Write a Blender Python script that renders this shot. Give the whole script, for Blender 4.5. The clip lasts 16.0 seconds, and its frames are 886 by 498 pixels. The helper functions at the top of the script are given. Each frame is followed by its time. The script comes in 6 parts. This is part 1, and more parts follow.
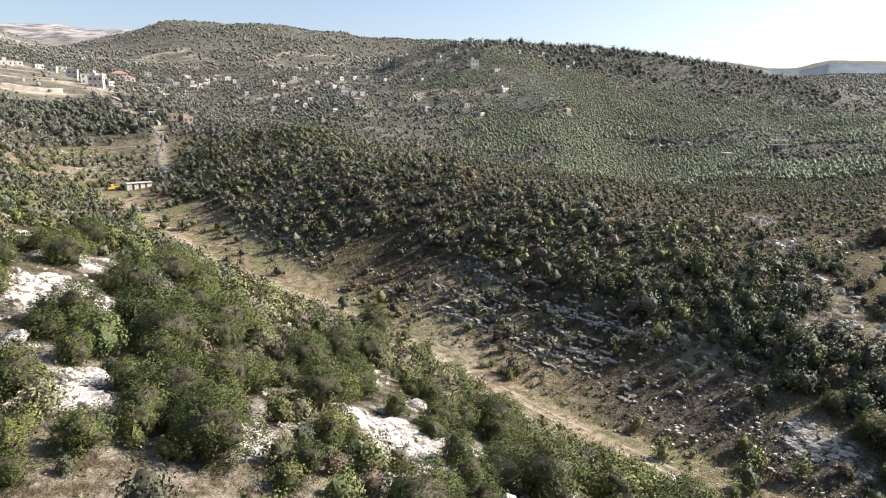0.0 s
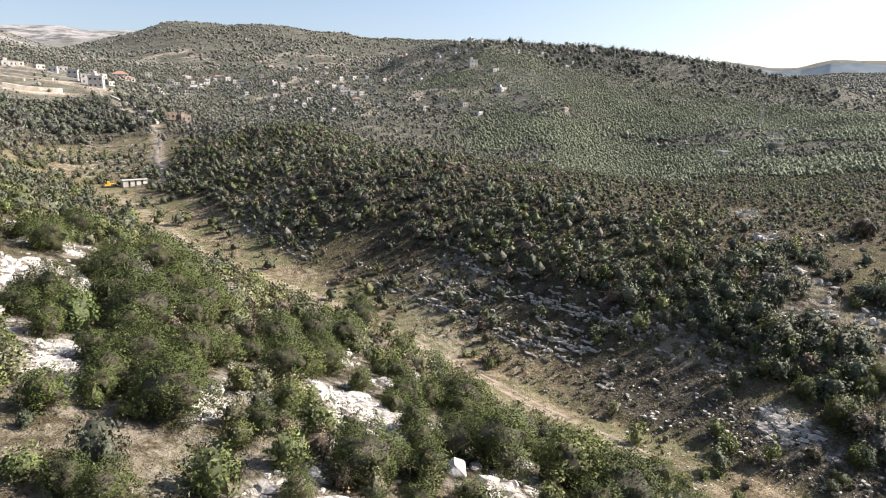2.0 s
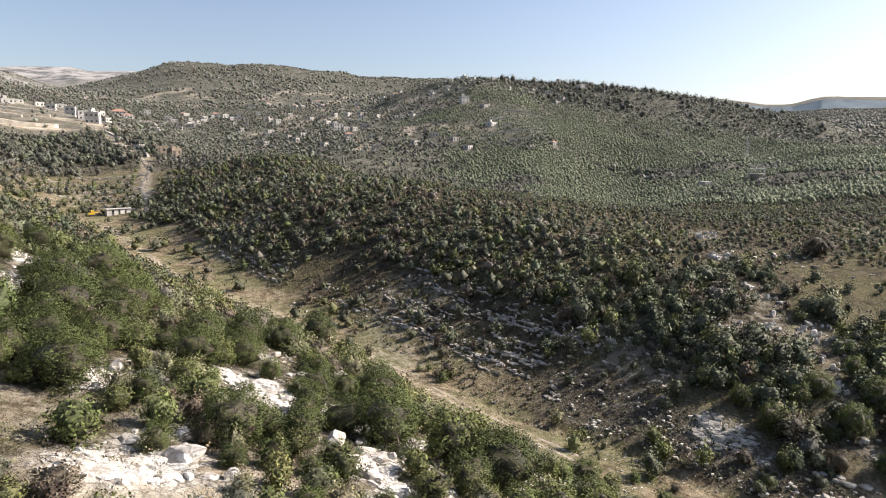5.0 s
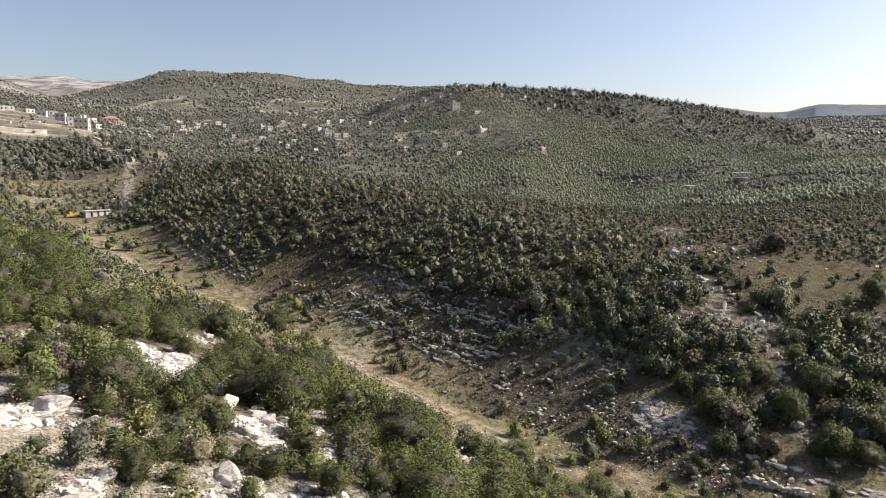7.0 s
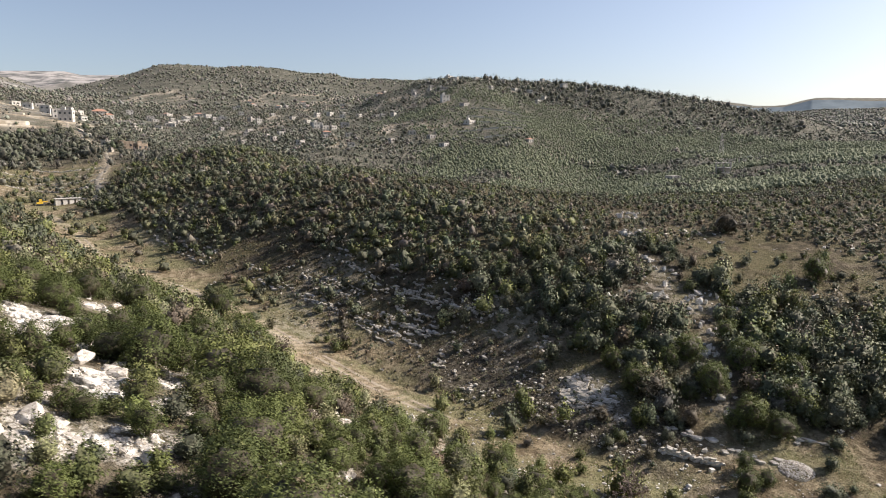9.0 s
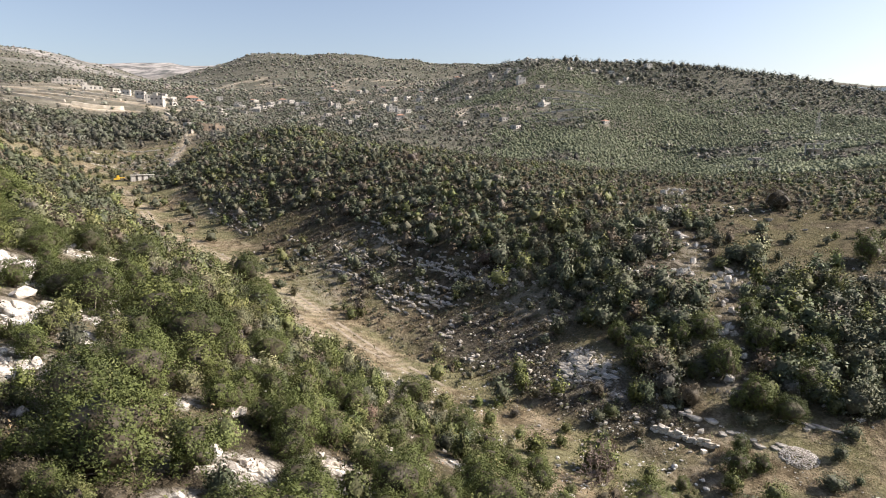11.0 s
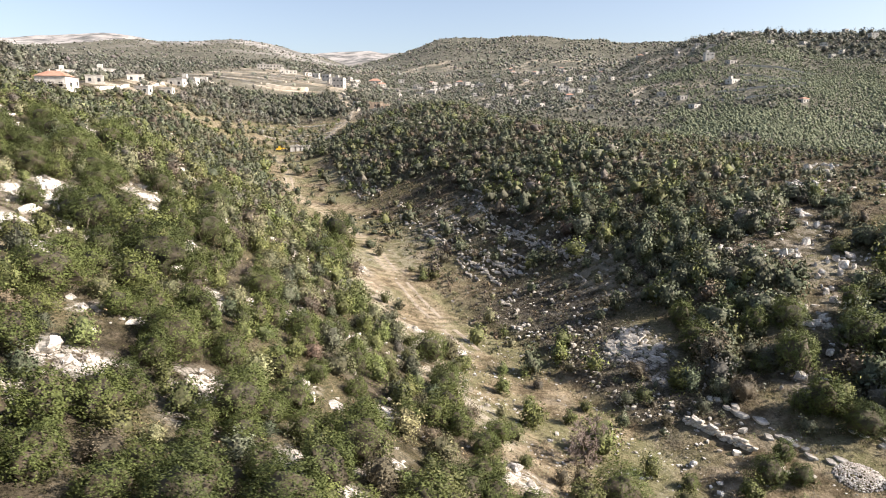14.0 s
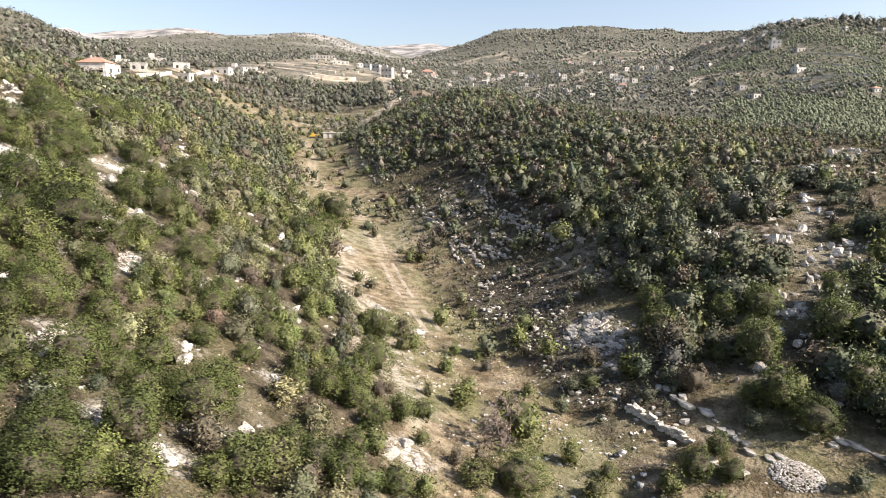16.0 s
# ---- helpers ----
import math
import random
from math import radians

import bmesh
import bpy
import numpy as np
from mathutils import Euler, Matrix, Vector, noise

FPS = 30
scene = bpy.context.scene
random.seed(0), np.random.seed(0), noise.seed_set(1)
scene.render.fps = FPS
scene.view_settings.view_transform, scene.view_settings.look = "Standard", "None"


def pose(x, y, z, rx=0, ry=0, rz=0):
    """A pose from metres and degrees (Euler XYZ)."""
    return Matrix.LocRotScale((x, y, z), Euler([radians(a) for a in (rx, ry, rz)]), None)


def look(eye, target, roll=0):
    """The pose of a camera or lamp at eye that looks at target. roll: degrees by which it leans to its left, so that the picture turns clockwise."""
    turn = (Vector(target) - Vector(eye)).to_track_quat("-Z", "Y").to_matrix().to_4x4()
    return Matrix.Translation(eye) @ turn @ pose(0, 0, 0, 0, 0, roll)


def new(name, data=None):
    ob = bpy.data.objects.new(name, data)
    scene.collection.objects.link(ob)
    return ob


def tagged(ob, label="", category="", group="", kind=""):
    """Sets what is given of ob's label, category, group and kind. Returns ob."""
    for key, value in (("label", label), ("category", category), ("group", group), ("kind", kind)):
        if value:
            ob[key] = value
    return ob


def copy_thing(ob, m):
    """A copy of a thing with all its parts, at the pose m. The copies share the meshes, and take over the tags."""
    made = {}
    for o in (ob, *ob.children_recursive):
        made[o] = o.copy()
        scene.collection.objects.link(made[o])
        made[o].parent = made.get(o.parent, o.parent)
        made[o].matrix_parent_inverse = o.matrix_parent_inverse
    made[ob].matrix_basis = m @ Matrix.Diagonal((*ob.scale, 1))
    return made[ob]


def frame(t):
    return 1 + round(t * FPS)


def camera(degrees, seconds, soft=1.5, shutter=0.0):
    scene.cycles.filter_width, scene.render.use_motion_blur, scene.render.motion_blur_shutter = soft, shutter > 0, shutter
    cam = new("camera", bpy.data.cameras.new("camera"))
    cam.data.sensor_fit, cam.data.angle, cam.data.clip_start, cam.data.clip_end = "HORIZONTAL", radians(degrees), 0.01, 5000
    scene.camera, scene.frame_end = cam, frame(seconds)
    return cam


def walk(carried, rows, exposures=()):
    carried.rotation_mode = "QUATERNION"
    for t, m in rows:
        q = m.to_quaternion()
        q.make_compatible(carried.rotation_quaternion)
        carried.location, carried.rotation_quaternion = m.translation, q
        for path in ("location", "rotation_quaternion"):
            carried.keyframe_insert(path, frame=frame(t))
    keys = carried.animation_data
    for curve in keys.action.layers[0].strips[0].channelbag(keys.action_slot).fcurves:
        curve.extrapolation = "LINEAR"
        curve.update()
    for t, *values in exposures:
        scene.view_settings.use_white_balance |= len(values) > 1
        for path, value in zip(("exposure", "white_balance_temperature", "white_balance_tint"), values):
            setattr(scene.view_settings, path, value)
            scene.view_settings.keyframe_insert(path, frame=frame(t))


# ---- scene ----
cam = camera(70.9, 16.0, soft=1.0, shutter=0.4)
PATH = [
    (0, (-0.059, -0.051, 42.744), (-0.056, 1.899, 42.302), 0.6),
    (0.5, (0.373, -0.356, 42.589), (0.373, 1.595, 42.148), 0.6),
    (1, (1.11, -0.865, 42.357), (1.107, 1.086, 41.916), 0.6),
    (1.5, (1.932, -1.428, 42.097), (1.927, 0.522, 41.656), 0.6),
    (2, (2.972, -2.071, 41.744), (2.967, -0.12, 41.304), 0.5),
    (2.5, (4.023, -2.707, 41.346), (4.016, -0.756, 40.908), 0.4),
    (3, (5.24, -3.406, 40.976), (5.232, -1.454, 40.54), 0.4),
    (3.5, (6.406, -3.981, 40.608), (6.399, -2.024, 40.195), 0.3),
    (4, (7.737, -4.644, 40.219), (7.73, -2.679, 39.848), 0.3),
    (4.2, (8.274, -4.883, 40.144), (8.266, -2.916, 39.784), 0.3),
    (6.3, (14.691, -6.846, 37.725), (14.682, -4.869, 37.424), 0.1),
    (6.5, (15.457, -7.043, 37.605), (15.447, -5.066, 37.304), 0.1),
    (7, (17.536, -7.478, 37.148), (17.531, -5.5, 36.849), 0.1),
    (7.5, (19.639, -7.794, 36.647), (19.636, -5.817, 36.348), 0.0),
    (8, (22.036, -8.005, 35.944), (22.037, -6.028, 35.644), -0.0),
    (8.5, (24.355, -8.075, 35.305), (24.355, -6.098, 34.999), 0.0),
    (8.7, (25.379, -8.107, 35.058), (25.38, -6.131, 34.749), 0.0),
    (10.8, (36.774, -7.005, 32.252), (36.545, -5.05, 31.899), -0.2),
    (11, (37.82, -6.743, 31.971), (37.548, -4.794, 31.615), -0.2),
    (11.5, (40.403, -6.005, 31.255), (40.028, -4.074, 30.892), -0.1),
    (12, (43.106, -5.063, 30.601), (42.617, -3.16, 30.229), -0.1),
    (12.5, (45.61, -4.055, 30.028), (45.024, -2.181, 29.649), -0.0),
    (13, (48.254, -2.874, 29.413), (47.576, -1.033, 29.026), 0.0),
    (13.5, (50.69, -1.625, 28.862), (49.939, 0.187, 28.468), 0.1),
    (14, (53.314, -0.123, 28.282), (52.493, 1.656, 27.881), 0.0),
    (14.5, (55.711, 1.421, 27.758), (54.836, 3.173, 27.352), 0.1),
    (15, (58.239, 3.136, 27.212), (57.309, 4.858, 26.8), 0.1),
    (15.5, (60.484, 4.667, 26.685), (59.521, 6.37, 26.269), 0.2),
    (16, (62.802, 6.262, 26.166), (61.814, 7.949, 25.744), 0.2),
]

LIGHT = [(0, 1.07, 6170), (4, 1.0, 6220), (7, 0.75, 6380), (9, 0.75, 6380), (11.5, 0.98, 6400), (13, 1.12, 6420), (16, 1.22, 6420)]
walk(cam, [(t, look(eye, target, roll)) for t, eye, target, roll in PATH], [(t, stops, kelvin, 16) for t, stops, kelvin in LIGHT])

# ---- sky and sun ----
SUN_AZ, SUN_EL = 73.0, 33.0        # degrees to the right of the valley view, degrees up
world = bpy.data.worlds.new("world")
scene.world = world
world.use_nodes = True
wt = world.node_tree
sky = wt.nodes.new("ShaderNodeTexSky")
sky.sky_type, sky.sun_disc = "NISHITA", False
sky.sun_elevation, sky.sun_rotation = radians(SUN_EL), radians(SUN_AZ)
sky.altitude, sky.air_density, sky.dust_density, sky.ozone_density = 300, 1.0, 1.6, 1.0
pale = wt.nodes.new("ShaderNodeHueSaturation")
pale.inputs["Saturation"].default_value = 0.85
wt.links.new(sky.outputs[0], pale.inputs["Color"])
wt.links.new(pale.outputs[0], wt.nodes["Background"].inputs[0])
wt.nodes["Background"].inputs[1].default_value = 0.082
sun = new("sun", bpy.data.lights.new("sun", "SUN"))
sun.data.energy, sun.data.angle, sun.data.color = 5.0, radians(0.6), (1.0, 0.92, 0.79)
ax, el = radians(SUN_AZ), radians(SUN_EL)
sun.matrix_world = look((0, 0, 300), Vector((0, 0, 300)) - Vector((math.sin(ax) * math.cos(el), math.cos(ax) * math.cos(el), math.sin(el))))

# ---- arithmetic of the land ----
# profiles across the valley, one list for each 40 m along its axis, heights in metres
VALLEY = {}
VALLEY[-60] = [19.9, 15.5, 11.3, 9.2, 5.0, -2.1, -7.7, -7.2, 1.2, 15.4, 32.3]
VALLEY[-20] = [28.3, 24.8, 21.4, 12.7, 3.5, -1.8, -2.1, -1.0, 7.2, 20.4, 29.1]
VALLEY[20] = [36.5, 31.6, 27.7, 15.0, 2.7, -1.2, 5.1, 11.8, 15.7, 24.5, 23.5]
VALLEY[60] = [44.2, 36.8, 30.4, 19.1, 6.6, 1.3, 6.4, 17.6, 21.7, 21.6, 15.5]
VALLEY[100] = [50.8, 41.9, 33.0, 20.5, 9.6, 6.0, 9.3, 20.2, 27.8, 21.6, 9.4]
VALLEY[140] = [55.4, 45.0, 34.3, 20.9, 11.1, 8.3, 16.4, 27.3, 30.4, 21.2, 7.7]
VALLEY[180] = [57.7, 46.2, 36.2, 25.3, 16.0, 15.5, 21.5, 28.1, 27.8, 19.2, 8.8]
VALLEY[220] = [59.8, 49.9, 41.8, 31.4, 20.7, 16.7, 18.2, 19.4, 19.9, 16.3, 11.2]
VALLEY[260] = [62.3, 55.4, 47.9, 37.2, 25.2, 16.3, 12.6, 11.1, 11.6, 12.8, 13.8]
# the wider country: heights on rings round the spur, one list for each ring, every six degrees
COUNTRY = {}
COUNTRY[150] = [43.9, 42.8, 40.5, 37.8, 34.6, 28.2, 23.5, 15.9, 6.5, 9.6, 14.2, 22.7, 25.6, 24.9, 24.2, 23.7, 22.6, 22.1, 21.4, 19.5, 17.3, 15.0, 11.6]
COUNTRY[218] = [54.1, 50.7, 48.6, 46.9, 40.8, 39.0, 24.4, 12.4, 16.7, 36.0, 45.6, 26.0, 25.7, 23.1, 18.5, 17.3, 16.0, 18.5, 20.9, 25.7, 27.7, 28.8, 28.6]
COUNTRY[315] = [61.5, 65.9, 65.1, 46.0, 39.7, 55.7, 43.8, 23.8, 30.7, 32.1, 25.1, 18.5, 12.2, 11.1, 16.1, -3.1, 22.3, 15.3, 22.9, 24.8, 26.1, 28.5, 31.3]
COUNTRY[457] = [80.5, 89.1, 100.4, 94.4, 59.7, 50.1, 55.0, 50.7, 56.1, 32.3, 23.6, 37.9, 31.7, 19.3, 37.1, 1.0, 8.1, 26.1, 38.7, 34.6, 31.4, 32.8, 36.3]
COUNTRY[663] = [106.2, 98.9, 85.8, 72.3, 78.5, 87.5, 87.7, 91.0, 60.7, 53.0, 62.3, 72.2, 71.8, 119.5, 92.5, 96.3, 81.6, 54.9, 29.1, 35.1, 39.2, 42.8, 46.7]
COUNTRY[961] = [128.3, 120.2, 113.6, 113.7, 117.4, 104.2, 93.4, 113.5, 99.1, 102.5, 99.6, 112.2, 86.1, 147.6, 124.2, 117.9, 108.7, 101.7, 77.0, 59.3, 56.6, 58.9, 61.0]
COUNTRY[1394] = [148.5, 153.4, 158.6, 162.0, 160.2, 160.7, 192.2, 148.0, 123.0, 204.4, 205.3, 188.2, 178.3, 173.9, 103.3, 46.6, 31.1, 51.8, 79.1, 90.5, 90.0, 84.2, 77.2]
COUNTRY[2021] = [165.5, 190.8, 214.3, 233.5, 247.5, 261.1, 266.1, 191.3, 158.4, 228.9, 255.4, 243.7, 227.3, 197.6, 143.6, 100.6, 94.0, 121.0, 150.8, 145.5, 129.6, 111.5, 93.3]
COUNTRY[2931] = [177.8, 228.8, 279.3, 327.9, 368.1, 371.6, 342.4, 310.6, 318.5, 324.8, 313.7, 292.7, 266.2, 235.8, 207.6, 191.8, 197.7, 221.9, 236.1, 203.8, 169.4, 139.1, 109.9]
COUNTRY[4250] = [187.1, 266.6, 347.6, 431.6, 508.4, 510.4, 461.1, 419.7, 414.1, 406.3, 379.2, 344.6, 312.2, 290.1, 283.2, 288.3, 296.5, 296.3, 278.7, 245.8, 208.2, 168.4, 127.9]


# crest lines of the hills: distance from the spur, first bearing, step, heights
CRESTS = {
    "village_hill": (770, -6, 2, [103.6, 105.1, 113.6, 116.1, 117.4, 116.9, 114.6, 112.5, 112.3, 109.0, 105.2, 101.4, 96.9, 93.0, 88.5, 82.1, 76.2, 71.6, 68.8]),
    "main_hill": (1450, -30, 1.5, [158.4, 166.7, 176.1, 189.7, 199.2, 200.0, 199.0, 197.1, 202.5, 203.0, 200.9, 195.2, 190.1, 189.0, 186.8, 184.0, 183.1, 182.3, 182.4, 181.6, 178.4]),
    "grey_hill": (1800, -58, 1.5, [173.1, 180.3, 187.8, 195.5, 203.7, 212.5, 221.5, 218.7, 223.7, 227.9, 231.5, 232.8, 226.1, 219.3, 207.4, 195.8, 185.1]),
    "mountains": (3400, -61, 1.5, [345.7, 353.4, 369.2, 376.9, 379.6, 402.5, 412.3, 409.4, 392.6, 376.1, 367.2, 363.3, 360.8, 358.3, 356.3, 354.3, 348.8, 344.4, 359.3, 357.0, 367.6, 352.5, 363.8, 363.1, 350.6]),
    "last_hill": (3000, 16, 2, [271.1, 271.1, 263.4, 242.7, 223.9, 207.7, 207.2, 232.5, 229.1, 218.7, 216.7]),
    "left_hill": (440, -66, 1, [90.1, 89.1, 88.1, 87.1, 85.6, 84.0, 81.4, 77.3, 71.4, 68.4, 66.8, 65.9, 65.2, 64.2, 63.2]),
}


def smooth(e0, e1, x):
    t = np.clip((x - e0) / (e1 - e0), 0, 1)
    return t * t * (3 - 2 * t)


def weights(t, n):
    t = np.clip(t, 0, n - 1 - 1e-6)
    i = np.floor(t).astype(int)
    f = t - i
    w = np.stack([(1 - f) ** 3 / 6, (3 * f ** 3 - 6 * f ** 2 + 4) / 6, (-3 * f ** 3 + 3 * f ** 2 + 3 * f + 1) / 6, f ** 3 / 6], -1)
    return np.clip(np.stack([i - 1, i, i + 1, i + 2], -1), 0, n - 1), w


def spline(p, u, v):
    iu, wu = weights(u, p.shape[0])
    iv, wv = weights(v, p.shape[1])
    return sum(p[iu[..., a], iv[..., b]] * wu[..., a] * wv[..., b] for a in range(4) for b in range(4))


def lattice(ix, iy, seed):
    h = (ix.astype(np.int64) * 374761393 + iy.astype(np.int64) * 668265263 + seed * 1442695041) & 0xFFFFFFFF
    h = ((h ^ (h >> 13)) * 1274126177) & 0xFFFFFFFF
    return ((h ^ (h >> 16)) & 0xFFFFFF) / 0xFFFFFF


def grain(x, y, size, seed=0, octaves=3):
    """Smooth noise from 0 to 1, with features about size metres wide."""
    out, amp, total = 0, 1.0, 0
    for k in range(octaves):
        u, v = np.asarray(x) / size + 13.7 * k, np.asarray(y) / size - 7.1 * k
        i, j = np.floor(u), np.floor(v)
        f, g = u - i, v - j
        f, g = f * f * (3 - 2 * f), g * g * (3 - 2 * g)
        a, b = lattice(i, j, seed + k), lattice(i + 1, j, seed + k)
        c, d = lattice(i, j + 1, seed + k), lattice(i + 1, j + 1, seed + k)
        out = out + amp * ((a * (1 - f) + b * f) * (1 - g) + (c * (1 - f) + d * f) * g)
        total += amp
        amp, size = amp * 0.5, size * 0.5
    return out / total


NEAR_LAND = np.array([VALLEY[s] for s in sorted(VALLEY)])
WIDE_LAND = np.array([COUNTRY[r] for r in sorted(COUNTRY)]).T


def along(x, y):
    """Metres up the valley's axis, and metres across it (right bank positive)."""
    x, y = np.asarray(x, float) - 54.5, np.asarray(y, float) - 44.2
    return -0.73 * x + 0.683 * y, 0.683 * x + 0.73 * y


def spread(x, y):
    x, y = np.asarray(x, float) - 30, np.asarray(y, float)
    return np.hypot(x, y), np.degrees(np.arctan2(x, y))


def gully(s):
    """How far across the valley the dry stream runs at the foot of the right bank."""
    return 2.0 + 1.4 * np.sin(s / 11.0) + 0.6 * np.sin(s / 4.3)


def relief(x, y):
    x, y = np.asarray(x, float), np.asarray(y, float)
    s, d = along(x, y)
    r, az = spread(x, y)
    near = spline(NEAR_LAND, (s + 60) / 40, np.arcsinh(d / 25) / 0.55 + 5)
    wide = spline(WIDE_LAND, (az + 78) / 6, np.log(np.maximum(r, 1) / 150) / math.log(1.45))
    wide = wide + (15 - wide) * np.maximum(smooth(54, 100, az), smooth(-78, -140, az))
    front = smooth(-25, 25, y)
    w = smooth(185, 240, r) * front + smooth(120, 220, r) * (1 - front)
    z = near * (1 - w) + wide * w
    calm = 1 - 0.75 * np.exp(-(d / 9) ** 2)
    z = z + (grain(x, y, 14, 3) - 0.5) * 1.6 * calm + (grain(x, y, 3.5, 5, 2) - 0.5) * 0.5 * calm
    z = z - 0.7 * np.exp(-((d - gully(s)) / 0.9) ** 2) * smooth(-25, -10, s) * smooth(75, 55, s)
    z = z + (grain(x, y, 90, 9) - 0.5) * 9 * smooth(300, 900, r) + (grain(x, y, 220, 11, 5) - 0.5) * 110 * smooth(1500, 3000, r)
    z = z + (grain(x, y, 120, 16, 3) - 0.5) * 30 * smooth(400, 520, r) * smooth(900, 680, r) * smooth(-2, 6, az) * smooth(50, 42, az)
    return crested(x, y, z, r, az)


def crested(x, y, z, r, az):
    """Raises the land to the hills' crest lines and keeps what lies behind them below."""
    pulls, sight = [], np.zeros(np.shape(z))
    for r0, first, step, heights in CRESTS.values():
        last = first + step * (len(heights) - 1)
        within = smooth(first - 3, first + 1, az) * smooth(last + 3, last - 1, az)
        line = np.interp(az, first + step * np.arange(len(heights)), heights)
        pulls.append((within * np.exp(-(np.log(np.maximum(r, 1) / r0) / (0.1 if r0 < 1000 else 0.16)) ** 2), line, r0))
        sight = np.maximum(sight, np.where(within > 0.5, (line - 30) / r0, 0))
    top = 28 + 0.965 * sight * r
    z = np.where((r > 880) & (sight > 0), np.minimum(z, top), z)
    for k, line, r0 in pulls:
        z = z + k * (line + (grain(x, y, 0.05 * r0, 15) - 0.5) * 0.012 * r0 * (r0 > 1000) - z)
    return z


def mesh_of(name, verts, faces, material, attributes=None, smooth_faces=False):
    """A mesh from arrays of places and of faces with the same number of corners."""
    me = bpy.data.meshes.new(name)
    n, k = faces.shape
    me.vertices.add(len(verts))
    me.vertices.foreach_set("co", np.asarray(verts, np.float32).ravel())
    me.loops.add(n * k)
    me.loops.foreach_set("vertex_index", faces.astype(np.int32).ravel())
    me.polygons.add(n)
    me.polygons.foreach_set("loop_start", np.arange(0, n * k, k, dtype=np.int32))
    me.polygons.foreach_set("use_smooth", np.full(n, smooth_faces))
    for key, values in (attributes or {}).items():
        if key == "custom_normal":
            me.attributes.new(key, "FLOAT_VECTOR", "POINT").data.foreach_set("vector", values.astype(np.float32).ravel())
        elif values.ndim == 1:
            me.attributes.new(key, "FLOAT", "POINT").data.foreach_set("value", values.astype(np.float32))
        else:
            me.attributes.new(key, "FLOAT_COLOR", "POINT").data.foreach_set("color", np.c_[values, np.ones(len(values))].astype(np.float32).ravel())
    me.update()
    me.validate()
    if material:
        me.materials.append(material)
    return me


def part(name, bm, material, parent, label=""):
    """Links a bmesh or a mesh as one mesh object under a thing."""
    if isinstance(bm, bmesh.types.BMesh):
        me = bpy.data.meshes.new(name)
        bm.to_mesh(me)
        bm.free()
        me.materials.append(material)
    else:
        me = bm
    ob = new(name, me)
    ob.parent = parent
    return tagged(ob, label)


# ---- materials ----
class Nodes:
    """A short hand for node materials."""

    def __init__(self, name):
        self.m = bpy.data.materials.new(name)
        self.m.use_nodes = True
        self.t = self.m.node_tree
        self.t.nodes.clear()
        self.place = self.add("ShaderNodeTexCoord").outputs["Object"]

    def add(self, kind, **values):
        n = self.t.nodes.new(kind)
        for key, v in values.items():
            setattr(n, key, v)
        return n

    def put(self, socket, v):
        if isinstance(v, bpy.types.NodeSocket):
            self.t.links.new(v, socket)
        else:
            socket.default_value = (*v, 1) if isinstance(v, tuple) and len(v) == 3 and socket.type == "RGBA" else v

    def noise(self, size, detail=4, rough=0.6, w=0.0):
        n = self.add("ShaderNodeTexNoise")
        move = self.add("ShaderNodeMapping")
        self.put(move.inputs["Vector"], self.place)
        move.inputs["Location"].default_value = (w, -w, w * 0.5)
        self.put(n.inputs["Vector"], move.outputs[0])
        n.inputs["Scale"].default_value, n.inputs["Detail"].default_value, n.inputs["Roughness"].default_value = 1 / size, detail, rough
        return n.outputs["Fac"]

    def cells(self, size, feature="F1"):
        n = self.add("ShaderNodeTexVoronoi", feature=feature)
        self.put(n.inputs["Vector"], self.place)
        n.inputs["Scale"].default_value = 1 / size
        return n.outputs["Distance"], n.outputs["Color"] if feature != "DISTANCE_TO_EDGE" else None

    def step(self, v, lo, hi, a=0.0, b=1.0):
        n = self.add("ShaderNodeMapRange", interpolation_type="SMOOTHSTEP")
        self.put(n.inputs["Value"], v)
        for k, x in zip(("From Min", "From Max", "To Min", "To Max"), (lo, hi, a, b)):
            n.inputs[k].default_value = x
        return n.outputs[0]

    def math(self, op, a, b=0.0):
        n = self.add("ShaderNodeMath", operation=op)
        self.put(n.inputs[0], a), self.put(n.inputs[1], b)
        return n.outputs[0]

    def mix(self, f, a, b, how="MIX"):
        n = self.add("ShaderNodeMix", data_type="RGBA", blend_type=how)
        self.put(n.inputs["Factor"], f), self.put(n.inputs["A"], a), self.put(n.inputs["B"], b)
        return n.outputs["Result"]

    def attribute(self, name, colour=False):
        n = self.add("ShaderNodeAttribute", attribute_name=name)
        return n.outputs["Color" if colour else "Fac"]

    def chance(self):
        return self.add("ShaderNodeObjectInfo").outputs["Random"]

    def island(self):
        return self.add("ShaderNodeNewGeometry").outputs["Random Per Island"]

    def done(self, colour, rough=0.8, height=None, lift=0.05, metal=0.0, thin=0.0, gloss=0.3):
        b = self.add("ShaderNodeBsdfPrincipled")
        self.put(b.inputs["Base Color"], colour), self.put(b.inputs["Roughness"], rough), self.put(b.inputs["Metallic"], metal)
        b.inputs["Specular IOR Level"].default_value = gloss
        if height is not None:
            n = self.add("ShaderNodeBump")
            n.inputs["Distance"].default_value = lift
            self.put(n.inputs["Height"], height)
            self.put(b.inputs["Normal"], n.outputs[0])
        shader = b.outputs[0]
        if thin:
            tr = self.add("ShaderNodeBsdfTranslucent")
            self.put(tr.inputs[0], colour)
            mx = self.add("ShaderNodeMixShader")
            mx.inputs[0].default_value = thin
            self.put(mx.inputs[1], shader), self.put(mx.inputs[2], tr.outputs[0])
            shader = mx.outputs[0]
        self.put(self.add("ShaderNodeOutputMaterial").inputs[0], shader)
        return self.m


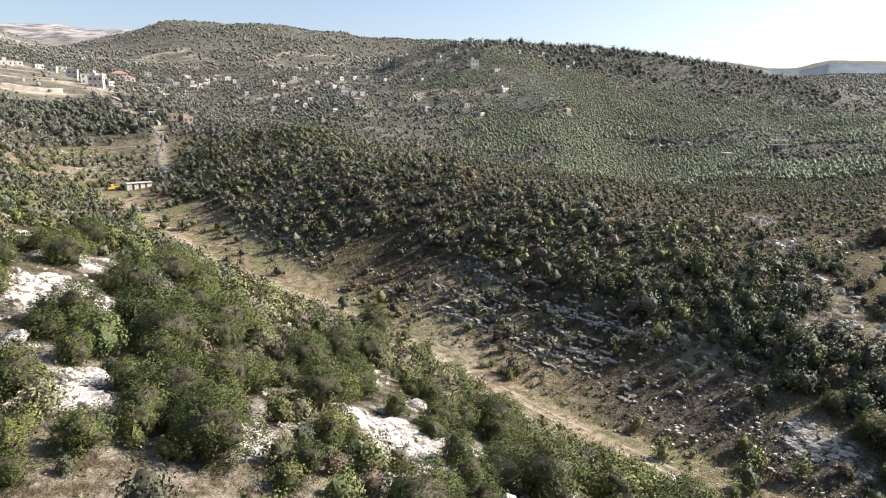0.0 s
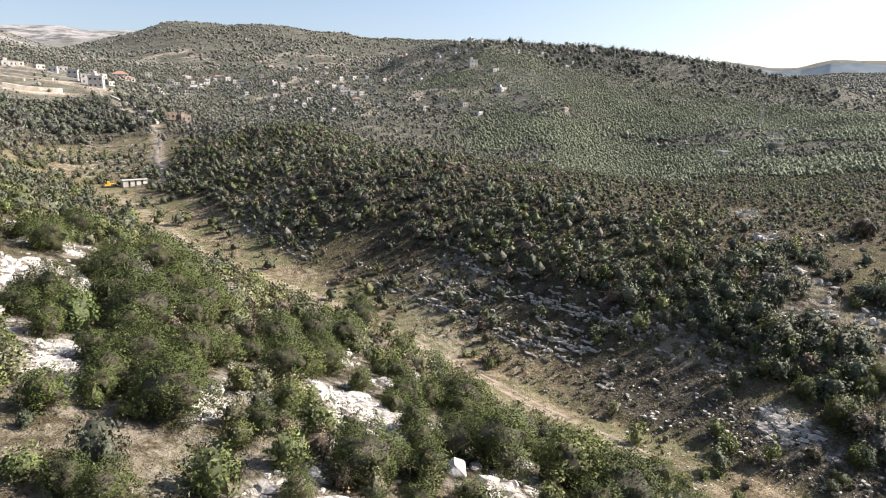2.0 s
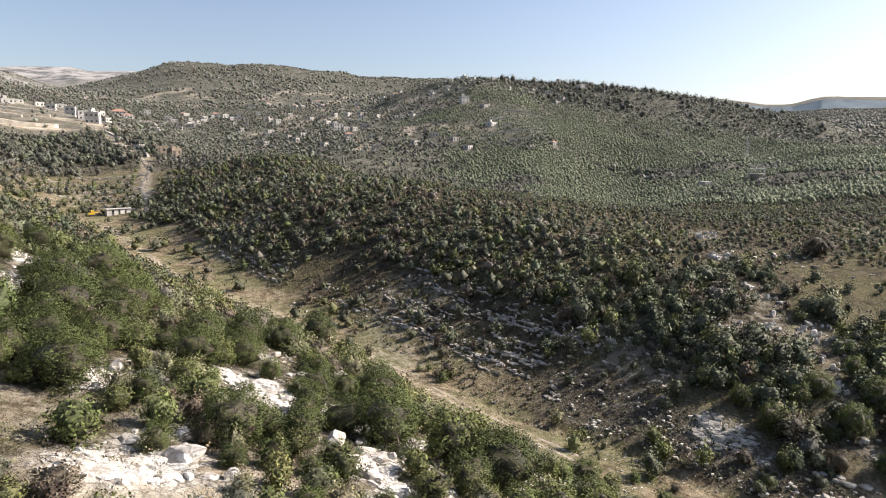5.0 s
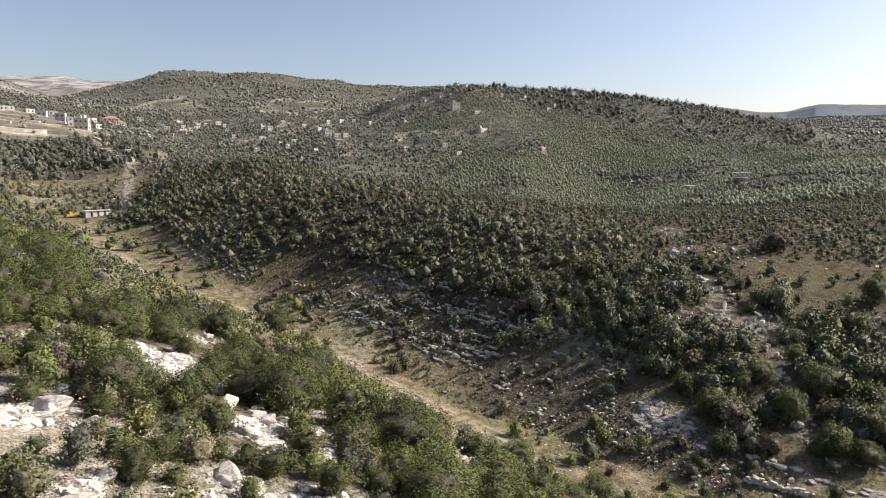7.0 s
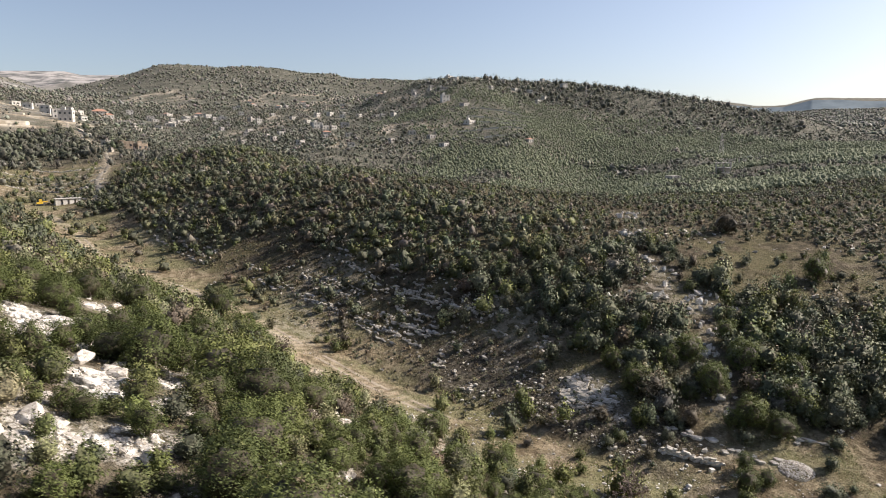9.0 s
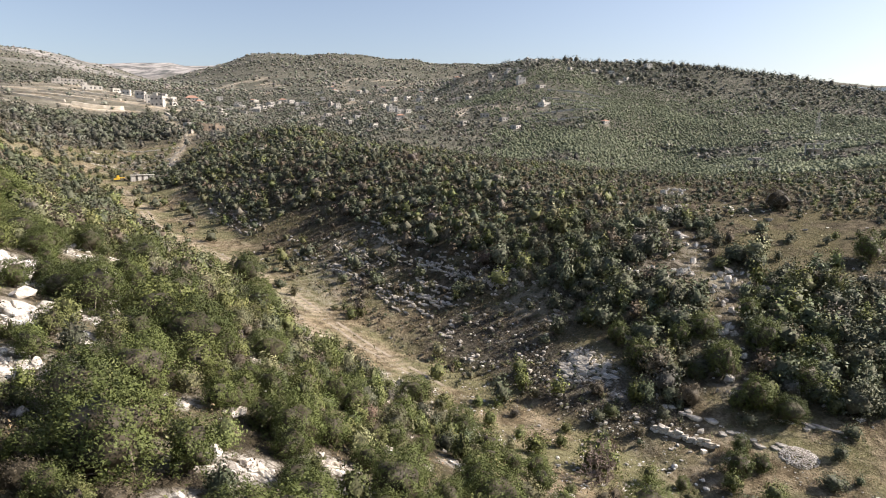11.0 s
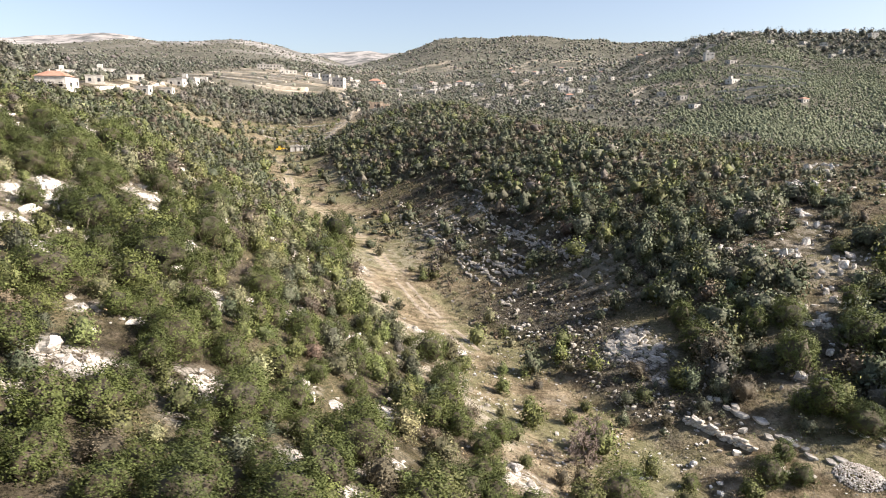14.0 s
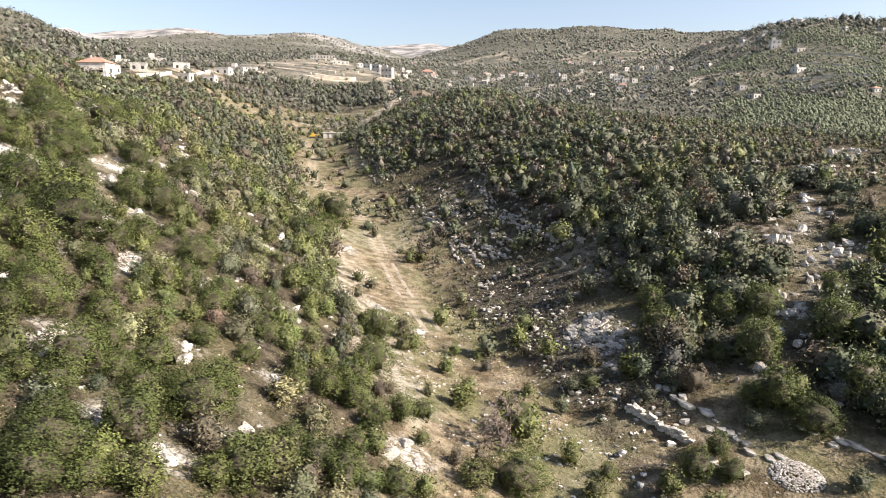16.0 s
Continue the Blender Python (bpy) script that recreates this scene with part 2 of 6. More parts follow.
def soil_material():
    n = Nodes("hillside_ground")
    big, mid, fine, dust = n.noise(9), n.noise(1.6, 5, 0.65, 3), n.noise(0.25, 4, 0.7, 9), n.noise(40, 4, 0.6, 5)
    scrub = n.mix(n.step(mid, 0.38, 0.62), (0.036, 0.03, 0.02), (0.115, 0.092, 0.062))
    scrub = n.mix(n.step(big, 0.4, 0.62), scrub, n.mix(n.step(fine, 0.35, 0.65), (0.045, 0.05, 0.02), (0.17, 0.135, 0.075)))
    hay = n.mix(n.step(mid, 0.35, 0.68), (0.13, 0.1, 0.06), (0.36, 0.29, 0.185))
    hay = n.mix(n.step(big, 0.42, 0.6, 0, 0.85), hay, n.mix(mid, (0.09, 0.095, 0.04), (0.26, 0.245, 0.12)))
    hay = n.mix(n.step(fine, 0.55, 0.72, 0, 0.7), hay, (0.44, 0.37, 0.26))
    hay = n.mix(n.step(n.noise(0.5, 4, 0.7, 31), 0.6, 0.7, 0, 0.7), hay, (0.07, 0.055, 0.03))
    # soil pales and greys with distance: dry ground plus haze put into its colour
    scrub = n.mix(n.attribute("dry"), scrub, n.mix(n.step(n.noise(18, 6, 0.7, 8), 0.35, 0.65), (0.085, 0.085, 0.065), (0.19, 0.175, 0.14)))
    dots, tone = n.cells(4.2)
    far_scrub = n.math("MULTIPLY", n.math("MULTIPLY", n.attribute("wild"), n.step(dots, 0.62, 0.3)), n.step(n.noise(45, 4, 0.6, 14), 0.38, 0.52, 0.4, 1))
    scrub = n.mix(far_scrub, scrub, n.mix(n.step(mid, 0.3, 0.7), (0.045, 0.05, 0.034), (0.1, 0.105, 0.075)))
    c = n.mix(n.attribute("meadow"), scrub, hay)
    rubbly = n.mix(n.step(n.noise(0.45, 5, 0.7, 21), 0.42, 0.6), (0.03, 0.026, 0.02), n.mix(fine, (0.08, 0.07, 0.05), (0.2, 0.175, 0.135)))
    c = n.mix(n.math("MULTIPLY", n.attribute("scree"), 0.85), c, rubbly)
    tuft = n.step(n.noise(0.7, 5, 0.75, 52), 0.52, 0.62)
    c = n.mix(n.math("MULTIPLY", tuft, 0.6), c, n.mix(fine, (0.028, 0.028, 0.014), (0.085, 0.075, 0.04)))
    bare = n.math("MULTIPLY", n.attribute("bare"), n.step(n.math("ADD", mid, n.math("MULTIPLY", big, 0.4)), 0.62, 0.8))
    c = n.mix(bare, c, n.mix(fine, (0.3, 0.26, 0.2), (0.62, 0.57, 0.48)))
    c = n.mix(n.math("MULTIPLY", n.attribute("pale"), n.step(mid, 0.3, 0.6, 0.35, 1)), c, n.mix(n.step(big, 0.4, 0.6), (0.36, 0.29, 0.2), (0.6, 0.53, 0.42)))
    joint, _ = n.cells(0.7, "DISTANCE_TO_EDGE")
    slab = n.mix(n.step(mid, 0.35, 0.65), (0.4, 0.365, 0.31), (0.74, 0.7, 0.63))
    slab = n.mix(n.step(joint, 0.09, 0.02, 0, 0.85), slab, (0.1, 0.085, 0.06))
    slab = n.mix(n.step(fine, 0.5, 0.68, 0, 0.7), slab, (0.2, 0.185, 0.16))
    c = n.mix(n.math("MULTIPLY", n.attribute("stone"), n.step(n.noise(0.8, 5, 0.65, 41), 0.42, 0.52)), c, slab)
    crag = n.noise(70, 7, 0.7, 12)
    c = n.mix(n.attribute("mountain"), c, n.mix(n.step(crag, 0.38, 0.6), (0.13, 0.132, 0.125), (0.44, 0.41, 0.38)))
    track = n.attribute("track")
    c = n.mix(n.math("MULTIPLY", track, n.step(mid, 0.25, 0.6, 0.4, 1)), c, n.mix(fine, (0.36, 0.29, 0.2), (0.55, 0.47, 0.35)))
    specks, hue = n.cells(0.55)
    c = n.mix(n.math("MULTIPLY", n.step(specks, 0.16, 0.06), n.step(dust, 0.45, 0.6, 0.0, 0.6)), c, (0.55, 0.5, 0.43))
    height = n.math("ADD", n.math("MULTIPLY", mid, 1.0), n.math("MULTIPLY", fine, 0.5))
    return n.done(c, 0.95, height, 0.6, gloss=0.1)


def leaf_material(name, dark, light, thin=0.1, spread_=0.35):
    n = Nodes(name)
    whole = n.mix(n.chance(), dark, light)
    c = n.mix(n.step(n.island(), 0.0, 1.0, 0.0, spread_), whole, n.mix(n.noise(0.5), dark, light))
    c = n.mix(n.step(n.noise(0.9, 3, 0.6, 4), 0.35, 0.7), c, n.mix(0.5, c, light))
    return n.done(c, 0.65, thin=thin, gloss=0.25)


def tinted_leaf_material():
    n = Nodes("shrub_leaves")
    base = n.attribute("leaf_tint", True)
    c = n.mix(n.step(n.noise(0.28, 3, 0.7, 6), 0.3, 0.7), n.mix(1.0, base, (0.66, 0.68, 0.66), "MULTIPLY"), n.mix(1.0, base, (1.3, 1.28, 1.24), "MULTIPLY"))
    return n.done(c, 0.7, thin=0.05, gloss=0.2)


def bark_material():
    n = Nodes("bark")
    c = n.mix(n.noise(0.12, 5), (0.07, 0.055, 0.042), (0.2, 0.165, 0.13))
    return n.done(c, 0.9, n.noise(0.05), 0.02, gloss=0.2)


def limestone_material():
    n = Nodes("limestone")
    big, fine = n.noise(0.9, 6, 0.65), n.noise(0.12, 5, 0.7, 7)
    crack, _ = n.cells(0.55, "DISTANCE_TO_EDGE")
    c = n.mix(n.step(big, 0.35, 0.65), (0.42, 0.39, 0.34), (0.78, 0.75, 0.69))
    c = n.mix(n.step(n.math("ADD", fine, n.math("MULTIPLY", big, -0.4)), 0.28, 0.42, 0, 0.8), c, (0.22, 0.205, 0.185))
    c = n.mix(n.step(crack, 0.06, 0.0, 0, 0.6), c, (0.18, 0.16, 0.13))
    c = n.mix(n.step(n.chance(), 0.0, 1.0, 0.0, 0.35), c, (0.55, 0.47, 0.38))
    return n.done(c, 0.92, n.math("ADD", n.math("MULTIPLY", big, 1.0), n.math("MULTIPLY", crack, 0.8)), 0.12, gloss=0.15)


GROUND = soil_material()
OAK = leaf_material("oak_leaves", (0.046, 0.06, 0.018), (0.126, 0.15, 0.044))
FRESH = leaf_material("fresh_leaves", (0.075, 0.092, 0.028), (0.172, 0.19, 0.06))
LIME_LEAF = leaf_material("yellow_green_leaves", (0.09, 0.1, 0.036), (0.17, 0.178, 0.066))
RUSSET = leaf_material("thorn_leaves", (0.085, 0.07, 0.046), (0.19, 0.158, 0.108), 0.1)
TINTED = tinted_leaf_material()
# twig brown kept very dark, so the crowns' insides look shaded
SHADE_TWIGS = leaf_material("shade_inner_twigs", (0.035, 0.032, 0.02), (0.085, 0.068, 0.045), 0)
BARK = bark_material()
LIMESTONE = limestone_material()


def plain_material(name, dark, light, size, rough=0.85, **more):
    n = Nodes(name)
    c = n.mix(n.step(n.noise(size, 5, 0.65), 0.3, 0.7), dark, light)
    c = n.mix(n.step(n.noise(size * 0.12, 4, 0.7, 3), 0.5, 0.8, 0, 0.35), c, dark)
    return n.done(c, rough, n.noise(size * 0.1), 0.02, **more)


GREY_STONE = plain_material("grey_bedded_stone", (0.24, 0.215, 0.18), (0.72, 0.67, 0.58), 0.7)
TWIG = plain_material("twigs", (0.18, 0.14, 0.115), (0.32, 0.26, 0.215), 0.4)
PLASTER = plain_material("white_plaster", (0.42, 0.39, 0.34), (0.66, 0.63, 0.57), 2.0)
GREY_WALL = plain_material("grey_stone_wall", (0.3, 0.28, 0.25), (0.5, 0.47, 0.42), 1.5)
CONCRETE = plain_material("raw_concrete", (0.36, 0.34, 0.31), (0.56, 0.53, 0.48), 2.0)
BROWN_WALL = plain_material("brown_stone_wall", (0.15, 0.115, 0.085), (0.32, 0.255, 0.19), 1.0)
ROOF_TILE = plain_material("red_roof_tiles", (0.34, 0.18, 0.12), (0.46, 0.28, 0.2), 1.2)
PALE_EARTH = plain_material("pale_cut_earth", (0.42, 0.36, 0.27), (0.68, 0.62, 0.52), 3.0)
YELLOW = plain_material("yellow_paint", (0.5, 0.3, 0.03), (0.75, 0.5, 0.06), 0.5, 0.45)
PANE = plain_material("dark_window_glass", (0.02, 0.022, 0.026), (0.06, 0.065, 0.07), 1.0, 0.15, gloss=0.5)


# oaks that stand out: x, y and the crown's width in metres
STANDING = []
STANDING += [
    (-25.6, 41.5, 3.5), (-25.7, 38.0, 2.6), (-21.5, 29.1, 2.8), (-18.5, 23.8, 1.8), (-15.8, 25.0, 2.6), (-16.9, 21.7, 1.7),
    (-14.9, 27.7, 1.9), (-17.8, 32.5, 1.8), (-17.3, 36.1, 2.9), (-14.7, 31.6, 3.1), (-12.0, 29.2, 3.2), (-13.3, 35.3, 3.0),
    (-12.0, 37.3, 2.9), (-11.1, 40.1, 2.1), (-10.9, 46.5, 3.3), (-16.9, 43.5, 3.2), (-21.8, 43.2, 4.2), (-21.9, 53.0, 3.8),
    (-17.7, 49.2, 4.1), (-27.1, 53.7, 3.4), (-28.9, 52.3, 2.5), (-27.7, 62.0, 4.5), (-25.0, 62.3, 3.8), (-6.6, 27.5, 1.8),
    (-6.0, 31.2, 1.3), (-5.1, 32.2, 1.2), (-7.9, 37.8, 3.1), (-6.0, 43.4, 3.1), (-3.3, 40.7, 2.1), (-9.6, 54.2, 3.3),
]
STANDING += [
    (-10.8, 92.7, 5.4), (3.5, 34.0, 3.0), (6.9, 37.2, 2.9), (1.8, 45.4, 2.4), (-1.0, 47.8, 2.9), (-3.2, 81.5, 4.0),
    (1.4, 72.3, 4.4), (-36.3, 58.4, 3.8), (-40.6, 60.9, 3.4), (-44.8, 77.7, 4.2), (4.5, 44.4, 2.8), (-23.2, 39.4, 2.7),
    (-10.0, 19.1, 2.0), (-11.3, 19.0, 1.7), (-10.8, 27.3, 3.8), (-15.1, 29.3, 2.7), (-0.6, 39.2, 2.0), (-6.3, 32.6, 2.1),
    (-5.4, 33.8, 1.2), (-3.4, 22.3, 1.5), (6.6, 33.6, 4.3), (2.1, 27.8, 2.4), (1.8, 23.4, 1.8), (0.3, 22.1, 1.4),
    (4.4, 26.1, 1.6), (12.0, 29.8, 2.6), (15.3, 35.3, 2.6), (10.6, 40.5, 2.3), (-12.7, 33.5, 2.4), (-6.9, 39.6, 2.7),
]
STANDING += [
    (3.0, 48.8, 2.6), (4.6, 47.1, 4.1), (-7.3, 45.6, 3.0), (-7.7, 60.8, 3.8), (-0.1, 41.7, 2.8), (-18.7, 40.8, 4.4),
    (-0.9, 26.0, 3.4), (4.1, 36.9, 2.8), (1.0, 35.4, 2.7), (0.2, 27.6, 2.3), (3.7, 23.7, 1.4), (4.5, 19.5, 1.5),
    (4.6, 16.9, 1.7), (5.9, 17.7, 1.2), (9.9, 25.1, 2.1), (9.0, 21.5, 1.9), (7.6, 22.0, 1.3), (12.1, 21.2, 1.9),
    (13.1, 39.2, 2.8), (17.0, 28.3, 3.0), (19.4, 30.9, 2.4), (14.8, 26.8, 2.5), (11.9, 27.6, 2.2), (22.8, 43.5, 2.6),
    (14.1, 23.1, 1.6), (1.7, 31.8, 2.5), (14.3, 32.8, 4.4), (17.1, 22.7, 3.6), (17.4, 17.7, 3.5), (21.0, 14.5, 4.2),
]
STANDING += [
    (23.4, 16.6, 2.6), (18.8, 27.7, 1.9), (21.0, 25.3, 1.8), (21.1, 30.5, 2.4), (21.5, 35.0, 2.7), (23.1, 24.6, 2.1),
    (26.0, 27.4, 2.2), (27.2, 19.0, 2.1), (21.0, 11.3, 1.6), (31.0, 27.1, 2.5), (28.1, 29.4, 2.3), (34.0, 26.3, 1.8),
    (34.8, 40.9, 2.9), (25.5, 56.3, 3.2), (32.0, 46.9, 3.3), (36.9, 38.1, 2.3), (23.2, 41.1, 2.5), (27.9, 38.5, 2.3),
    (19.6, 20.2, 2.2), (28.7, 14.5, 2.8), (28.8, 16.8, 2.4), (25.6, 22.2, 2.1), (28.4, 18.8, 1.9), (31.5, 12.1, 2.3),
    (33.5, 15.0, 1.8), (32.6, 18.2, 1.7), (33.2, 20.7, 2.1), (28.8, 25.8, 1.8), (31.4, 24.7, 2.0), (28.9, 32.3, 2.0),
]
STANDING += [
    (34.8, 28.5, 2.8), (33.8, 24.6, 1.9), (34.3, 35.1, 2.0), (40.4, 33.5, 1.9), (39.8, 28.8, 2.1), (38.9, 41.1, 2.3),
    (35.9, 19.0, 2.2), (31.3, 20.1, 1.5), (20.8, 26.8, 2.4), (20.7, 24.1, 1.9), (24.9, 36.3, 2.2), (39.2, 16.5, 2.4),
    (39.6, 18.1, 1.6), (37.4, 21.6, 2.7), (40.5, 19.8, 2.2), (40.7, 23.2, 1.8), (40.9, 26.5, 2.9), (30.6, 34.5, 1.7),
    (22.5, 39.1, 2.5), (15.5, 42.7, 3.3), (21.3, 36.9, 2.9), (11.2, 33.9, 4.8), (39.2, 37.3, 2.4), (44.0, 33.0, 2.1),
    (46.1, 38.9, 2.4), (48.1, 41.8, 3.3), (39.0, 44.0, 1.8), (35.2, 37.4, 2.1), (32.4, 44.8, 2.4), (40.9, 29.7, 2.4),
]
STANDING += [
    (52.4, 48.4, 1.4), (57.9, 51.0, 2.4), (60.3, 51.8, 1.9), (60.2, 73.2, 3.8), (51.6, 68.0, 3.6), (57.4, 65.7, 2.0),
    (66.2, 70.2, 4.3), (65.3, 58.8, 3.1), (60.8, 60.5, 2.7), (61.0, 67.5, 2.9),
]
STANDING += [
    (38.2, 17.4, 3.2), (36.4, 14.4, 3.1), (31.3, 22.6, 3.0), (25.0, 24.4, 3.2), (36.3, 26.2, 3.2), (41.0, 24.6, 2.8), (42.6, 30.0, 2.6), (28.0, 12.2, 3.0), (45.0, 21.0, 2.6),
]
# limestone outcrops: x, y, width and height
OUTCROPS = []
OUTCROPS += [
    (-32.5, 50.1, 5.3, 1.7), (-29.7, 46.5, 6.2, 1.3), (-38.2, 63.9, 0.8, 1.2), (-47.0, 72.9, 4.0, 1.0), (-37.4, 67.9, 2.2, 1.1), (-26.6, 36.6, 1.9, 1.3),
    (-24.7, 33.5, 2.0, 0.8), (-21.2, 30.0, 1.3, 0.9), (-19.4, 30.2, 2.5, 1.1), (-20.4, 33.0, 2.3, 0.9), (-16.3, 28.7, 1.7, 0.8), (-25.5, 46.5, 1.3, 0.4),
    (-10.1, 29.4, 2.3, 1.0), (-10.4, 32.0, 1.4, 0.9), (-10.0, 34.5, 1.1, 0.9), (-9.5, 28.1, 0.6, 0.5), (-3.0, 37.5, 3.9, 1.2), (-2.7, 33.6, 2.9, 0.9),
    (-4.1, 41.2, 0.8, 0.6), (-2.2, 35.7, 2.3, 1.1), (1.2, 39.5, 2.5, 0.8), (1.9, 37.6, 1.0, 0.6), (-2.4, 29.3, 1.6, 0.4), (-7.3, 33.0, 1.1, 0.5),
]
OUTCROPS += [
    (-27.4, 102.2, 1.5, 0.6), (-24.4, 71.0, 1.1, 0.4), (-19.6, 51.4, 0.6, 0.5), (-5.0, 53.4, 0.5, 0.5), (-2.4, 70.0, 1.0, 0.6), (26.3, 62.9, 1.4, 0.9),
    (-41.0, 194.1, 2.5, 2.5), (-38.9, 182.2, 2.0, 1.0), (-1.9, 170.2, 1.9, 0.8), (0.9, 168.2, 1.2, 0.6), (-39.2, 159.6, 1.8, 0.9), (-35.4, 317.4, 4.1, 1.2),
    (65.4, 127.2, 1.8, 1.1), (-1.8, 21.6, 2.0, 1.4), (-4.8, 22.5, 1.0, 0.7), (-5.8, 20.1, 0.5, 0.4), (-6.0, 18.7, 0.7, 0.2), (-4.0, 19.1, 3.2, 0.5),
    (-2.2, 19.8, 2.4, 0.4), (-9.2, 16.0, 2.1, 0.8), (-3.1, 21.3, 1.4, 0.2), (8.6, 36.7, 1.1, 0.6), (7.5, 27.9, 1.2, 0.7), (9.9, 32.5, 1.0, 0.6),
]
OUTCROPS += [
    (7.5, 25.8, 1.9, 0.5), (-0.2, 20.4, 0.7, 0.3), (-3.3, 24.9, 0.9, 0.3), (0.7, 20.8, 0.8, 1.0), (6.1, 22.4, 1.0, 0.4), (7.5, 19.7, 1.8, 1.1),
    (8.4, 20.0, 0.9, 0.8), (3.7, 16.2, 1.1, 0.9), (3.4, 15.1, 1.7, 0.6), (3.9, 13.5, 1.6, 1.1), (6.4, 27.1, 2.6, 0.6), (7.1, 28.8, 1.0, 0.5),
    (7.7, 24.1, 1.0, 0.4), (7.3, 33.7, 1.1, 0.6), (8.2, 38.9, 1.4, 0.6), (10.7, 20.9, 0.6, 0.6), (7.9, 17.0, 2.0, 0.6), (10.3, 19.1, 1.8, 0.6),
    (5.7, 16.9, 0.7, 0.4), (68.0, 130.0, 4.0, 1.1), (63.4, 113.2, 3.5, 0.7), (62.5, 100.3, 1.3, 0.9), (64.3, 96.0, 1.3, 1.0), (62.8, 91.0, 2.0, 1.0),
]
OUTCROPS += [
    (66.4, 85.8, 2.0, 1.0), (64.0, 83.4, 1.1, 0.8), (53.6, 86.9, 0.8, 1.7), (56.2, 88.0, 0.8, 1.3), (62.6, 74.1, 2.2, 0.9), (64.7, 77.8, 1.4, 0.9),
    (96.3, 149.8, 2.4, 1.0), (13.2, 19.2, 0.9, 1.2), (15.5, 16.5, 0.5, 0.8), (-6.0, 38.3, 1.8, 0.9), (-7.6, 48.6, 1.0, 1.0), (11.3, 31.6, 0.7, 0.4),
    (19.3, 23.0, 0.6, 0.5), (19.0, 31.4, 0.6, 0.8), (25.6, 14.1, 2.0, 1.2), (24.5, 13.0, 1.5, 0.6), (24.5, 18.3, 0.9, 0.4), (30.5, 20.7, 0.8, 0.6),
    (7.1, 30.8, 0.9, 0.7), (46.2, 67.5, 4.3, 1.4), (43.9, 68.1, 2.9, 1.4), (44.7, 70.0, 2.2, 0.7), (5.7, 33.6, 1.1, 0.5), (11.7, 30.3, 1.0, 0.7),
]
OUTCROPS += [
    (25.0, 19.1, 1.3, 0.5), (-0.8, 57.3, 1.1, 0.7), (29.2, 22.2, 1.0, 0.5), (34.7, 22.4, 0.9, 0.5), (35.7, 21.0, 0.6, 0.3), (33.0, 35.0, 1.2, 0.6),
    (37.2, 25.8, 0.6, 0.5), (-10.8, 53.2, 1.5, 0.8), (19.4, 47.9, 0.6, 0.5), (2.1, 80.5, 1.8, 1.1), (8.4, 31.3, 1.9, 0.7), (3.8, 38.7, 3.7, 0.7),
    (6.4, 43.3, 1.2, 1.5), (-2.0, 46.3, 1.4, 1.4), (18.3, 34.3, 1.2, 0.7), (0.5, 56.4, 1.8, 0.7), (16.0, 34.5, 0.6, 0.5), (19.2, 40.5, 0.8, 0.4),
    (27.5, 23.8, 1.5, 0.4), (28.9, 31.2, 0.6, 0.6), (38.5, 22.3, 1.2, 0.4), (41.2, 38.3, 1.2, 0.8), (42.8, 37.3, 1.0, 0.5), (-0.4, 35.9, 3.2, 0.6), (12.6, 31.0, 2.4, 1.1), (11.0, 26.0, 1.8, 0.8),
]
OUTCROPS += [
    (8.0, 58.9, 0.8, 0.7), (52.7, 87.0, 0.9, 1.7), (60.7, 87.5, 2.2, 0.9), (64.8, 86.1, 0.9, 0.7), (67.5, 85.9, 1.1, 0.9), (69.1, 88.2, 0.8, 0.5),
    (64.7, 80.1, 1.0, 0.6), (66.5, 77.3, 1.3, 0.7), (61.3, 74.1, 1.0, 0.8), (63.8, 72.8, 0.6, 1.3), (63.6, 68.4, 1.2, 0.9), (61.0, 64.7, 1.7, 0.9),
    (61.1, 62.2, 1.4, 0.5), (48.2, 63.5, 0.7, 0.3), (-77.6, 78.4, 4.3, 1.4), (-36.4, 60.7, 3.1, 1.0), (-72.0, 71.5, 2.7, 1.1), (-36.6, 75.2, 1.5, 0.9),
    (23.0, 62.1, 1.2, 1.1), (19.8, 64.3, 0.8, 0.7), (2.5, 79.3, 1.4, 0.9), (24.4, 55.1, 0.8, 0.5),
]

OUTCROPS += [
    (25.9, 13.4, 2.4, 1.6), (23.2, 18.3, 1.7, 1.3), (-6.5, 49.6, 2.2, 1.0), (-49.0, 72.6, 3.2, 1.0), (5.6, 43.5, 1.9, 0.9), (-23.6, 72.3, 2.4, 0.9), (16.5, 35.6, 1.5, 0.7), (-84.0, 84.0, 4.5, 1.4),
    (-30.0, 66.0, 2.0, 0.9), (-14.0, 61.0, 1.9, 0.8), (-58.0, 80.0, 3.0, 1.1), (12.1, 20.1, 2.0, 0.9), (5.5, 27.1, 2.2, 0.8),
]

